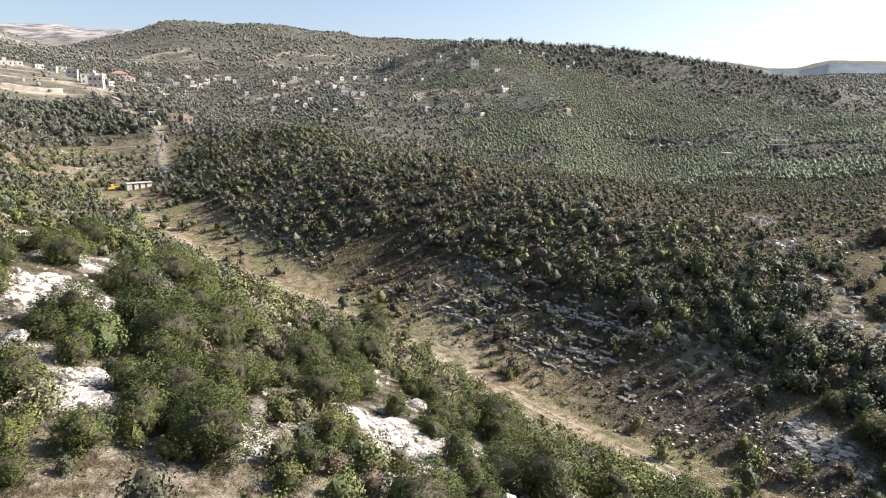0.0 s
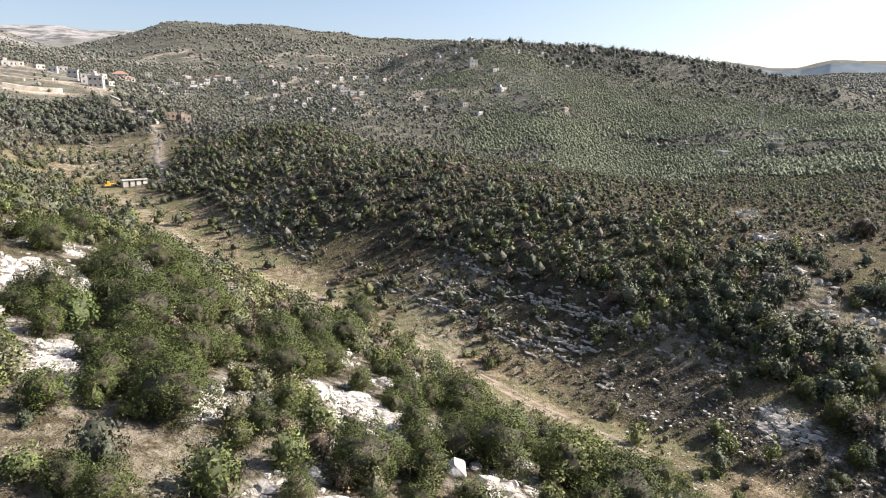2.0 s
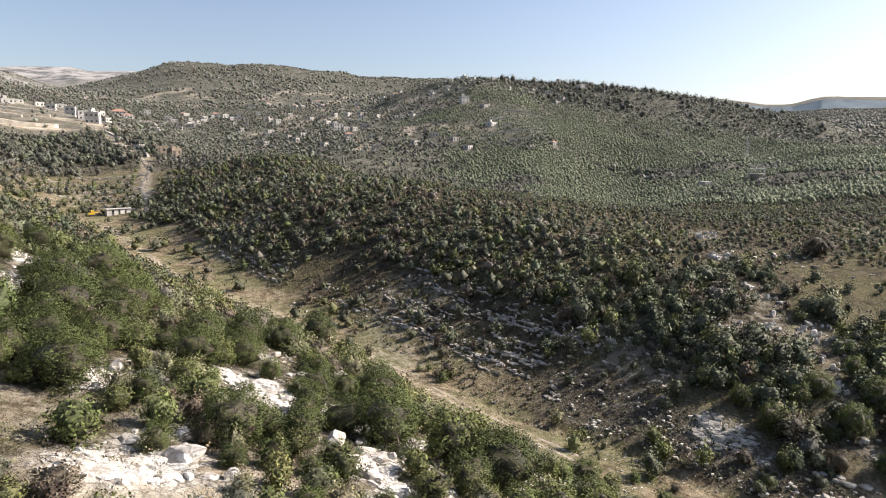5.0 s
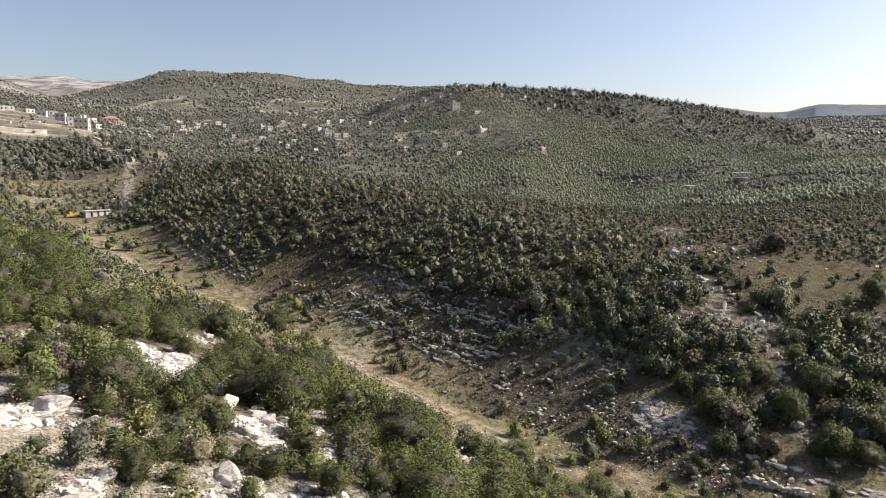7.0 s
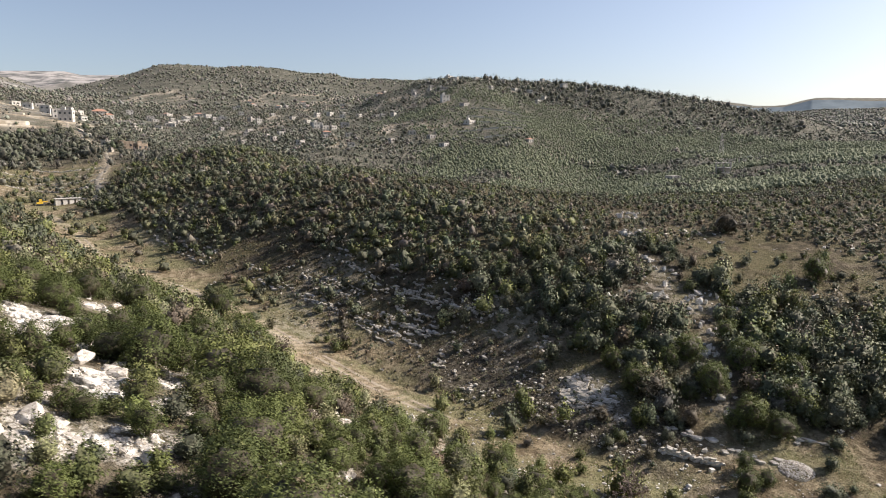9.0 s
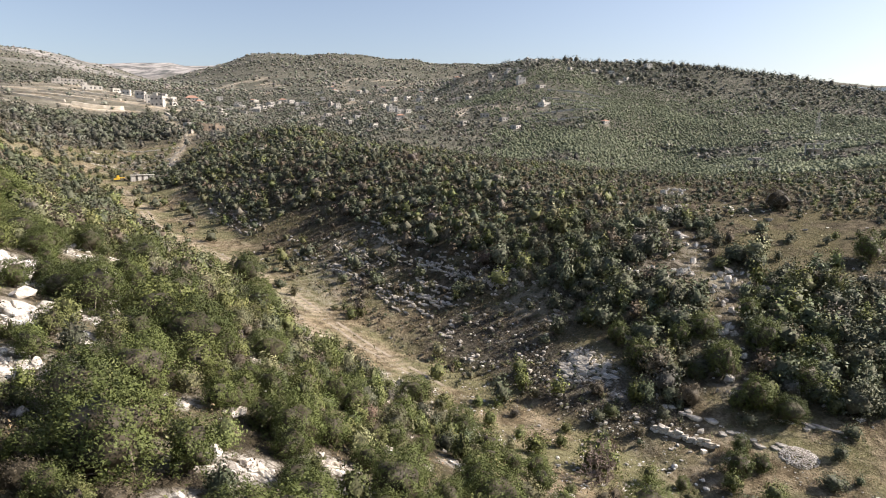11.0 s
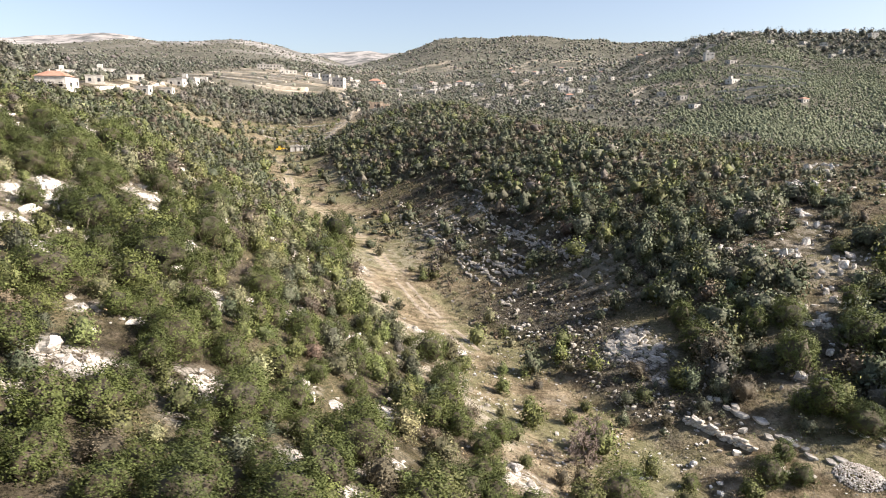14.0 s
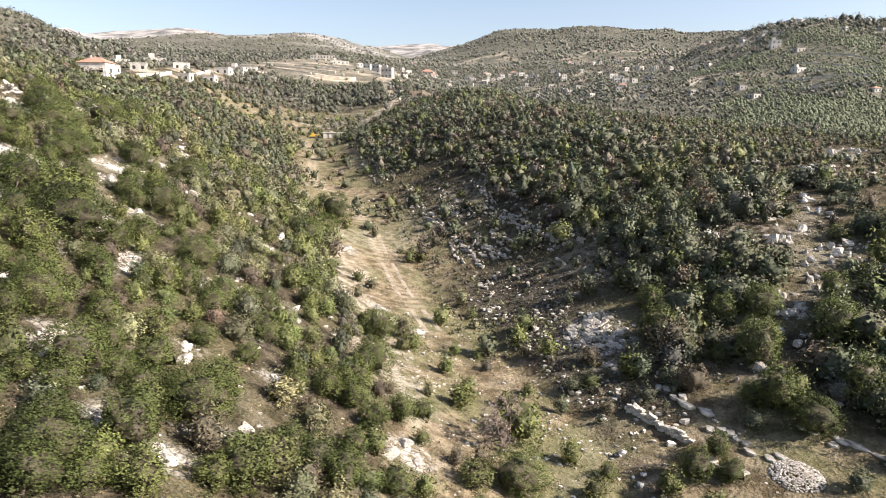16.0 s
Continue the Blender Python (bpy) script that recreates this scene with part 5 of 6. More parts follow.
# ---- trees and bushes of the foreground, one by one ----
g = np.random.default_rng(11)
oaks = [tree_kind(g, "oak_tree", "small dark green evergreen oak on the stony slope", "tree", "oaks on the slope",
                  1.0, w, c, n, 0.0205, OAK, low) for w, c, n, low in
        ((1.05, 20, 5200, .03), (1.15, 24, 5400, .0), (0.95, 18, 5000, .06), (1.2, 22, 5400, .0))]
pale_oak = tree_kind(g, "oak_tree", "oak with fresh lighter green leaves", "tree", "oaks on the slope", 1.0, 1.05, 22, 4400, 0.025, FRESH, 0.0)
large_oaks = [tree_kind(g, "oak_tree", "broad dark green evergreen oak with a dense domed crown", "tree", "oaks on the slope", 1.0, w, 34, 11000, 0.0145, OAK, .0) for w in (1.1, 1.2)]
yellow = tree_kind(g, "oak_tree", "small oak with yellowing green leaves", "tree", "oaks on the slope", 1.0, 1.0, 18, 3000, 0.028, LIME_LEAF, 0.0)
thorn = tree_kind(g, "thorn_bush", "low grey-brown thorn bush, half bare", "bush", "brown bushes on the slope", 1.0, 1.7, 18, 1900, 0.028, RUSSET, 0.0)
sources = oaks + [pale_oak, yellow, thorn]


def spaced(x, y, gap, taken=()):
    keep, spots = [], [tuple(t) for t in taken]
    for i in range(len(x)):
        if all((x[i] - a) ** 2 + (y[i] - b) ** 2 > (0.37 * (gap[i] + w)) ** 2 for a, b, w in spots):
            keep.append(i)
            spots.append((x[i], y[i], gap[i]))
    return np.array(keep, int)


def plant(src, px, py, wide, tall):
    return copy_thing(src, pose(px, py, float(ground(px, py)) - 0.04, g.uniform(-5, 5), g.uniform(-5, 5), g.uniform(0, 360)) @ Matrix.Diagonal((wide, wide, tall, 1)))


for px, py, w in STANDING:
    kind = g.choice(6, p=(.24, .23, .19, .19, .12, .03))
    src = large_oaks[int(px * 10) % 2] if w > 2.9 and kind < 4 else sources[kind]
    plant(src, px, py, w * 1.1, w * g.uniform(0.85, 1.1))


def near_chance(x, y):
    return 1.25 * cover(x, y) * (foreground(x, y) < 44) * in_sight(x, y) * (y > 9) * (near_outcrop(x, y, 1.1) < 0.1)


x, y = scatter(g, -45, 100, 9, 56, 1.35, near_chance)
order = np.argsort(foreground(x, y))
x, y = x[order], y[order]
gap = g.uniform(1.1, 2.6, len(x))
keep = spaced(x, y, gap, STANDING)
for i in keep[:125]:
    kind = g.choice(7, p=(.17, .18, .14, .17, .12, .03, .19))
    plant(sources[kind], x[i], y[i], gap[i] * (0.8 if kind == 6 else 1.05), gap[i] * (0.6 if kind == 6 else g.uniform(0.75, 1.1)))
rest = keep[125:]
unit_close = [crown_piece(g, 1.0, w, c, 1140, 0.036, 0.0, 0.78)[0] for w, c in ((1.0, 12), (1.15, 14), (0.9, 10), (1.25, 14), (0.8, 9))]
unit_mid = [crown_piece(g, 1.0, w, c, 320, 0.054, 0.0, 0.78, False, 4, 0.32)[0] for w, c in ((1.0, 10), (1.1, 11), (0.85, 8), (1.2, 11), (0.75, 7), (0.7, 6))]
rest = rest[:520]
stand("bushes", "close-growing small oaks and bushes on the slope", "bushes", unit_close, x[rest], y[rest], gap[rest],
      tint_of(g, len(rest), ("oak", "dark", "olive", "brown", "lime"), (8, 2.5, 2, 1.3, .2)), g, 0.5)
NEAR_TAKEN = [*STANDING, *[(x[i], y[i], gap[i]) for i in keep[:645]]]


def bare_tree():
    """A leafless tree of forking limbs and many fine twigs."""
    g = np.random.default_rng(5)
    pieces, twigs = [], []

    def grow(p, way, length, thick, level):
        mid = p + way * length * 0.5 + g.normal(size=3) * length * 0.06
        end = p + way * length + g.normal(size=3) * length * 0.05
        (twigs if level > 2 else pieces).append(tube([p, mid, end], [thick, thick * 0.8, thick * 0.55], 6 if level < 2 else 3))
        if level < 5:
            for k in range(3 if level < 3 else 4 if level < 4 else 10):
                turn = unit(way + g.normal(size=3) * (0.95 if level < 2 else 0.7) + (0, 0, 0.1))
                grow(end if k else mid, turn, length * g.uniform(0.62, 0.82), max(thick * 0.58, 0.027), level + 1)

    grow(np.array((0, 0, -0.3)), np.array((0.05, 0, 1.0)), 1.7, 0.24, 0)
    base = tagged(new("bare_tree"), "leafless grey tree on the valley floor", "tree")
    base.location = (44.6, 46.8, float(ground(44.6, 46.8)))
    part("trunk", soft_mesh("trunk", *join(*pieces), BARK), BARK, base)
    part("branchwork", soft_mesh("branchwork", *join(*twigs), TWIG), TWIG, base)
    return base


bare_tree()

# single trees on the right bank
for px, py, w, h, kind in ((83.4, 115.4, 4.5, 5.0, 6), (88.5, 93.0, 5.5, 5.0, 0), (79.5, 82.8, 3.5, 4.5, 5), (53.0, 66.5, 3.6, 3.4, 6), (55.0, 65.0, 2.0, 2.4, 4), (60.5, 66.0, 4.0, 4.2, 1), (62.5, 60.5, 4.4, 4.0, 0), (59.0, 53.8, 2.4, 2.4, 2), (68.5, 63.0, 4.2, 4.2, 1), (71.5, 67.0, 3.6, 3.8, 3), (57.0, 71.5, 3.2, 3.4, 0), (49.5, 72.5, 3.0, 3.0, 3), (66.0, 75.5, 3.6, 3.6, 2), (56.0, 61.5, 2.6, 2.4, 6), (46.0, 63.5, 1.8, 1.8, 6)):
    plant(sources[kind], px, py, w * 0.9, h)

for src, (px, py) in zip(sources + large_oaks, ((-22, 35), (-27, 40.5), (-30, 38), (-19, 43), (-33, 44), (-24, 45), (-16, 25), (-38, 52), (-31, 58))):
    k = 1.1 if src is thorn else 2.6
    src.matrix_basis = pose(px, py, float(ground(px, py)) - 0.05) @ Matrix.Diagonal((k, k, k, 1))

# ---- shrubs of the middle distance ----
unit_far = [crown_piece(g, 1.0, w, c, 66, 0.085, 0.0, 0.9, True, 2, 0.2)[0] for w, c in ((1.0, 7), (1.2, 8), (0.85, 6), (0.95, 6), (0.75, 5))]
unit_pine = [tufted(lump(g, (0.34 * w, 0.34 * w, 0.42), (0, 0, 0.4), True), leaves(g, 12, 0.12, [(0, 0, 0.35, 0.34 * w), (0, 0, 0.6, 0.27 * w), (0, 0, 0.8, 0.18 * w), (0, 0, 0.45, 0.3 * w)], 1, 0.22, 0.2)) for w in (0.8, 0.95, 1.1, 1.2)]
unit_olive = [tufted(lump(g, (0.34 * w, 0.34 * w, 0.32), (0, 0, 0.3), True), leaves(g, 12, 0.16, [(0.2, 0.1, 0.5, 0.3 * w), (-0.2, 0.05, 0.4, 0.3 * w), (0, 0, 0.42, 0.38 * w)], 2, 0.22, 0.2)) for w in (0.9, 1.0, 1.15, 1.3)]
unit_dot = [tufted(lump(g, (0.6, 0.6, 0.5), (0, 0, 0.4), True)) for k in range(5)]
unit_low = [crown_piece(g, 1.0, 2.0, 6, 34, 0.13, 0.0, 0.0, True, 2)[0] for k in range(4)]


def heath(x, y):
    """The low, browner scrub on the back of the spur."""
    s, d = along(x, y)
    return smooth(46, 64, d + 14 * (grain(x, y, 14, 83) - 0.5)) * smooth(150, 110, s)


def scrub_size(g, x, y, lo, hi):
    patch = grain(x, y, 11, 81) * (1 - 0.75 * heath(x, y))
    hi = hi * (1 - 0.35 * heath(x, y))
    return (lo + (hi - lo) * g.random(len(x)) ** 1.5) * (0.7 + 0.6 * patch)


def forest(x, y):
    """Where the pine wood of the far slope stands."""
    r, az = spread(x, y)
    return smooth(-6, 1, az + 16 * (grain(x, y, 80, 95) - 0.5)) * smooth(680, 560, r + 200 * (grain(x, y, 90, 96) - 0.5)) * smooth(0.3, 0.42, grain(x, y, 60, 99))


def hamlet():
    """The many small houses scattered over the village slope: x, y, width, height and kind."""
    g = np.random.default_rng(88)
    x, y = scatter(g, -270, 140, 440, 900, 15, lambda x, y: 0.2 * smooth(0.42, 0.56, grain(x, y, 60, 62)) * (spread(x, y)[0] < 880) * (1 - forest(x, y)))
    return [(x[i], y[i], float(g.uniform(4.0, 6.4)), float(g.uniform(2.4, 3.4)), str(g.choice(["w", "g", "c", "r"], p=[.25, .35, .3, .1]))) for i in range(len(x))]


def yard(x, y):
    """1 on the cleared plot of a house and just below it, where no tree stands."""
    out = np.zeros(np.shape(x))
    for a, b, w, h, kind in HOUSES + HAMLET:
        away = np.array((a - 30.0, b))
        away = away / np.hypot(*away)
        u = (x - a) * away[0] + (y - b) * away[1]
        v = (x - a) * away[1] - (y - b) * away[0]
        out = np.maximum(out, (np.abs(v) < 0.5 * max(w, 5) + 1) & (u > -7 - 0.008 * b) & (u < max(w, 5)))
    return out


HAMLET = hamlet()


def mid_chance(x, y):
    f = foreground(x, y)
    return 1.3 * cover(x, y) * (f >= 26) * (f < 100) * in_sight(x, y) * (near_outcrop(x, y, 2.1) < 0.1)


x, y = scatter(g, -110, 140, 20, 110, 1.85, mid_chance)
size = scrub_size(g, x, y, 1.4, 3.3) * (1 + 0.25 * smooth(14, 24, along(x, y)[1]))
keep = spaced(x[foreground(x, y) < 46], y[foreground(x, y) < 46], size[foreground(x, y) < 46], NEAR_TAKEN)
idx = np.concatenate([np.nonzero(foreground(x, y) < 46)[0][keep], np.nonzero(foreground(x, y) >= 46)[0]])
x, y, size = x[idx], y[idx], size[idx]
spur = (along(x, y)[1] > 10)[:, None]
tints = np.where(spur, tint_of(g, len(x), ("oak", "dark", "olive", "brown", "grey", "lime"), (2.4, 9, .5, 1.4, .8, .12)), tint_of(g, len(x), ("oak", "dark", "olive", "brown", "grey", "lime"), (8, 2, 2.4, 1.6, 1.0, .2)))
near = foreground(x, y) < 58
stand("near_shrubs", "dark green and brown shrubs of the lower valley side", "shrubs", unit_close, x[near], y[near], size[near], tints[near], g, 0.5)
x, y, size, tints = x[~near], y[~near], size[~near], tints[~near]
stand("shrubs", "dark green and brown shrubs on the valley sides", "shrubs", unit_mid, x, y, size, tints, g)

x, y = scatter(g, -200, 220, 60, 300, 2.15, lambda x, y: 1.3 * cover(x, y) * (foreground(x, y) >= 99) * (spread(x, y)[0] < 252) * in_sight(x, y) * (near_outcrop(x, y, 1.6) < 0.1) * (1 - yard(x, y)) * (beside(x, y, CREST_ROAD) > 9) * (np.hypot((x + 118) / 16, (y - 112) / 12) > 1) * (np.hypot(x + 92, y - 187) > 7))
tints = tint_of(g, len(x), ("oak", "dark", "olive", "brown", "grey", "lime"), (2.4, 9, .5, 1.4, .8, .12))
stand("hill_shrubs", "dense dark shrubs over the wooded spur", "shrubs", unit_far, x, y, scrub_size(g, x, y, 1.75, 3.9), tints, g)


x, y = scatter(g, 20, 170, 60, 200, 1.5, lambda x, y: 0.8 * heath(x, y) * (1 - 0.85 * glade(x, y)) * (foreground(x, y) > 45) * (spread(x, y)[0] < 255) * (near_outcrop(x, y, 1.2) < 0.1))
stand("heath_scrub", "low dark thorny scrub over the back of the spur", "scrub", unit_olive, x, y, 0.45 + 0.9 * g.random(len(x)) ** 2, tint_of(g, len(x), ("dark", "brown", "olive", "grey"), (5, 2.5, 1.5, 1)), g)


def bank_chance(x, y):
    s, d = along(x, y)
    rows = smooth(13, 9, np.abs(d - 12 - 0.05 * (s - 60))) * smooth(18, 34, s) * smooth(150, 125, s)
    return (0.25 + 0.6 * smooth(0.4, 0.56, grain(x, y, 4, 84))) * np.maximum(rows, scree(x, y))


x, y = scatter(g, -60, 90, 30, 165, 0.95, bank_chance)
stand("bank_brush", "low dark brown brush between the ledges of the bank", "brush", unit_far, x, y, 0.3 + 0.75 * g.random(len(x)) ** 2, tint_of(g, len(x), ("brown", "dark", "grey", "olive", "straw"), (3, 3, 2, 1.2, .5)), g)


def low_chance(x, y):
    s, d = along(x, y)
    m, b, t = zones(x, y)
    strata = smooth(14, 8, np.abs(d - 12)) * smooth(18, 34, s) * smooth(135, 110, s)
    return (0.72 + 0.2 * scree(x, y) - 0.1 * strata - 0.3 * rocky(x, y) - 0.5 * m * smooth(0.62, 0.5, grain(x, y, 7, 91))) * (foreground(x, y) < 95) * in_sight(x, y) * (t < 0.2)


x, y = scatter(g, -75, 115, 12, 115, 1.05, low_chance)
tints = tint_of(g, len(x), ("brown", "grey", "olive", "straw", "oak"), (2, 2.2, 2.2, 1.6, 2))
stand("brush", "low dry brown and grey brush between the oaks", "brush", unit_low, x, y, g.uniform(0.22, 0.62, len(x)), tints, g)


x, y = scatter(g, -75, 90, 20, 175, 0.7, lambda x, y: 0.75 * zones(x, y)[0] * (zones(x, y)[2] < 0.3) * smooth(0.32, 0.56, grain(x, y, 4, 93)))
unit_tuft = [tufted(leaves(g, 9, 0.22, [(0, 0, 0.3, 0.45)], 3)) for k in range(4)]
stand("grass_tufts", "tufts of dry yellow grass and herbs on the valley floor", "grass", unit_tuft, x, y, g.uniform(0.15, 0.42, len(x)), tint_of(g, len(x), ("straw", "olive", "brown", "oak"), (2, 2, 2.5, 1.5)), g)


def far_chance(x, y):
    r, az = spread(x, y)
    open_ = village(x, y)
    return (0.45 + 0.6 * smooth(0.4, 0.54, grain(x, y, 45, 51, 4))) * np.maximum(0, 1 - 0.75 * open_) * (1 - 0.85 * terraces(x, y)) * (r >= 247) * (r < 800) * in_sight(x, y)


x, y = scatter(g, -700, 520, 150, 800, 3.1, lambda x, y: far_chance(x, y) * (1 - forest(x, y)) * (1 - 0.93 * yard(x, y)))
tints = tint_of(g, len(x), ("hazed_oak", "hazed_olive", "hazed_grey"), (3, 2.5, 1.2))
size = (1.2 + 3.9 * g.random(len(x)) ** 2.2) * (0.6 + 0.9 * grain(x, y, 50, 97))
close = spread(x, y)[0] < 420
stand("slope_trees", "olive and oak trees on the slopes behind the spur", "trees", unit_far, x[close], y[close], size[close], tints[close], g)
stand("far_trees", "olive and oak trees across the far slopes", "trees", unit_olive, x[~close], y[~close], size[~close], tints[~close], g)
x, y = scatter(g, -100, 420, 200, 700, 1.95, lambda x, y: 0.95 * forest(x, y) * (spread(x, y)[0] > 247) * in_sight(x, y) * (1 - 0.9 * village(x, y)) * (1 - 0.93 * yard(x, y)))
stand("pine_wood", "dense light green pine wood on the far slope", "trees", unit_pine, x, y, g.uniform(1.6, 2.9, len(x)) * (0.75 + 0.5 * grain(x, y, 30, 98)), np.array(TINTS["hazed_pine"]) * g.uniform(0.85, 1.12, (len(x), 1)) * (0.8 + 0.4 * grain(x, y, 40, 94))[:, None], g)

x, y = scatter(g, -1700, 1200, 500, 1900, 5.6, lambda x, y: (0.25 + 0.85 * smooth(0.42, 0.56, grain(x, y, 90, 61, 4)) + 0.5 * smooth(8, 14, spread(x, y)[1])) * (1 - 0.75 * smooth(-30, -37, spread(x, y)[1])) * (spread(x, y)[0] >= 790) * (spread(x, y)[0] < 1900) * in_sight(x, y))
tints = tint_of(g, len(x), ("hazed_oak", "hazed_olive", "hazed_grey"), (3, 2, 2))
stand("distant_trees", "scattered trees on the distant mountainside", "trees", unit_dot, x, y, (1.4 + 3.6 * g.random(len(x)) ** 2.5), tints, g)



def backdrop_ridge(label, r, crest, material, crag, deep):
    """The last ridge before the sky, far behind everything else."""
    r0, first, step, heights = CRESTS[crest]
    az = np.arange(first - 1, first + step * (len(heights) - 1) + 1, 0.12)
    top = 34 + (np.interp(az, first + step * np.arange(len(heights)), heights) - 30) * r / r0
    rows = []
    for k in range(9):
        t = k / 8
        q = r - 260 * t
        a = np.radians(az)
        x, y = 30 + q * np.sin(a), q * np.cos(a)
        z = top - deep * t + crag * (grain(x, y, 130, 66, 5) - 0.5) * (0.35 + 2 * t * (1 - t))
        rows.append(np.stack([x, y, z], -1))
    i = np.arange(8)[:, None] * len(az) + np.arange(len(az) - 1)[None]
    f = np.stack([i, i + len(az), i + len(az) + 1, i + 1], -1).reshape(-1, 4)
    tagged(new("backdrop", mesh_of("backdrop", np.concatenate(rows), f, material, None, True)), label, "mountains", kind="structure")


# bare grey rock, made paler to carry the haze before it
HAZED_ROCK = plain_material("far_bare_rock_hazed", (0.3, 0.3, 0.3), (0.52, 0.49, 0.47), 90)
# the blue is distance haze painted over a green hill
HAZE_HILL = plain_material("far_hazy_hill", (0.13, 0.175, 0.2), (0.21, 0.26, 0.28), 60)
backdrop_ridge("bare rocky mountains on the horizon, paled for haze", 3250, "mountains", HAZED_ROCK, 60, 230)
backdrop_ridge("wooded hill on the horizon, tinted blue for haze", 1960, "last_hill", HAZE_HILL, 12, 120)

x, y = scatter(g, -150, -60, 165, 262, 3.2, lambda x, y: 0.75 * np.maximum(terraces(x, y), smooth(1.2, 0.9, np.hypot((along(x, y)[0] - 226) / 28, (along(x, y)[1] + 16) / 26))) * smooth(0.4, 0.52, grain(x, y, 11, 59)) * (beside(x, y, LANE) > 4) * (np.hypot(x + 95, y - 189) > 7))
stand("terrace_olives", "young grey-green olive trees on the terraces by the shed", "trees", unit_mid, x, y, g.uniform(1.2, 2.6, len(x)), tint_of(g, len(x), ("olive", "dark", "oak"), (2, 2, 1)), g)

# the dark grove below the ridge road
x, y = scatter(g, -245, -105, 225, 380, 3.8, lambda x, y: 0.8 * smooth(1.2, 0.7, np.hypot((x + 172) / 38, (y - 298) / 50) + 1.3 * (grain(x, y, 24, 58) - 0.5)) * (1 - np.minimum(village(x, y), 1)) * (np.hypot((x + 214) / 24, (y - 330) / 20) > 1))
unit_grove = [crown_piece(g, 1.0, w, 6, 54, 0.08, 0.0, 0.92, True, 2, 0.2)[0] for w in (0.8, 1.0, 1.15)]
stand("grove", "grove of tall dark green trees below the ridge", "trees", unit_grove, x, y, g.uniform(3.5, 7.0, len(x)), 0.75 * tint_of(g, len(x), ("hazed_oak", "hazed_pine"), (3, 1)), g)

# tall trees along the crest of the village hill
x, y = scatter(g, -60, 420, 560, 860, 6.5, lambda x, y: 0.9 * smooth(110, 25, np.abs(np.hypot(x - 30, y) - 735 - 12 * np.sin(x / 40))) * smooth(-4, 4, spread(x, y)[1]) * smooth(0.42, 0.54, grain(x, y, 45, 57)) * (1 - 0.7 * village(x, y)) * (1 - 0.5 * smooth(12, 20, spread(x, y)[1])))
unit_wood = [crown_piece(g, 1.0, 1.4, 7, 44, 0.085, 0.1, 0.97, True, 1, 0.15)[0] for k in range(4)]
stand("crest_trees", "tall dark trees along the crest of the hill", "trees", unit_wood, x, y, 2.4 + 5.4 * g.random(len(x)) ** 2.2, tint_of(g, len(x), ("hazed_oak", "hazed_olive"), (3, 1)), g)


# ---- houses ----
def box(bm, x0, y0, z0, x1, y1, z1):
    m = Matrix.Translation(((x0 + x1) / 2, (y0 + y1) / 2, (z0 + z1) / 2)) @ Matrix.Diagonal((x1 - x0, y1 - y0, z1 - z0, 1))
    bmesh.ops.create_cube(bm, size=1, matrix=m)


def house(px, py, w, h, kind, turn, label, name="house", group="village houses"):
    """A house on its plot: walls, floors' edges, roof, and windows and doors let into the walls."""
    d, g = w * 0.75, np.random.default_rng(int(abs(px * 7 + py)))
    z0 = min(float(ground(px + a, py + b)) for a in (-w / 2, w / 2) for b in (-d / 2, d / 2))
    base = tagged(new(name), label, "house", group)
    base.matrix_basis = pose(px, py, z0, 0, 0, turn)
    material = {"w": PLASTER, "r": PLASTER, "g": GREY_WALL, "c": CONCRETE, "b": BROWN_WALL}[kind]
    h = h + 0.2
    bm = bmesh.new()
    box(bm, -w / 2, -d / 2, -1.5, w / 2, d / 2, h)
    bmesh.ops.bevel(bm, geom=bm.edges[:], offset=0.04, segments=1, affect="EDGES")
    part("wall", bm, material, base)
    bm = bmesh.new()
    if kind == "r":
        e = 0.35
        v = [bm.verts.new(p) for p in ((-w / 2 - e, -d / 2 - e, h), (w / 2 + e, -d / 2 - e, h), (w / 2 + e, d / 2 + e, h), (-w / 2 - e, d / 2 + e, h), (-w * 0.18, 0, h + d * 0.26), (w * 0.18, 0, h + d * 0.26))]
        for f in ((0, 1, 5, 4), (1, 2, 5), (2, 3, 4, 5), (3, 0, 4), (3, 2, 1, 0)):
            bm.faces.new([v[i] for i in f])
        part("roof", bm, ROOF_TILE, base, "red tiled hip roof")
    elif kind == "b":
        box(bm, -w / 2, -d / 2 - 0.02, h, -w * 0.1, -d / 2 + 0.3, h + g.uniform(0.4, 1.3))
        part("broken_wall", bm, material, base)
    else:
        box(bm, -w / 2 - 0.15, -d / 2 - 0.15, h, w / 2 + 0.15, d / 2 + 0.15, h + 0.22)
        part("roof", bm, material if kind != "w" else CONCRETE, base, "flat concrete roof slab")
        if w > 7.5:
            bm = bmesh.new()
            box(bm, -w * 0.3, -d * 0.1, h + 0.22, -w * 0.3 + 2.2, d * 0.25, h + 2.2)
            part("stair_head", bm, material, base)
    floors = max(1, round(h / 3.1))
    n = max(2, int(w / 2.6))
    for f in range(floors):
        for k in range(n):
            for side in (-1, 1):
                bm = bmesh.new()
                cx, cz = -w / 2 + w * (k + 0.5) / n, h * (f + 0.5) / floors
                box(bm, cx - 0.5, side * d / 2 - 0.06, cz - 0.55, cx + 0.5, side * d / 2 + 0.06, cz + 0.6)
                part("window", bm, PANE, base)
        for side in (-1, 1):
            bm = bmesh.new()
            cz = h * (f + 0.5) / floors
            box(bm, side * w / 2 - 0.06, -0.5, cz - 0.55, side * w / 2 + 0.06, 0.5, cz + 0.6)
            part("window", bm, PANE, base)
    return base


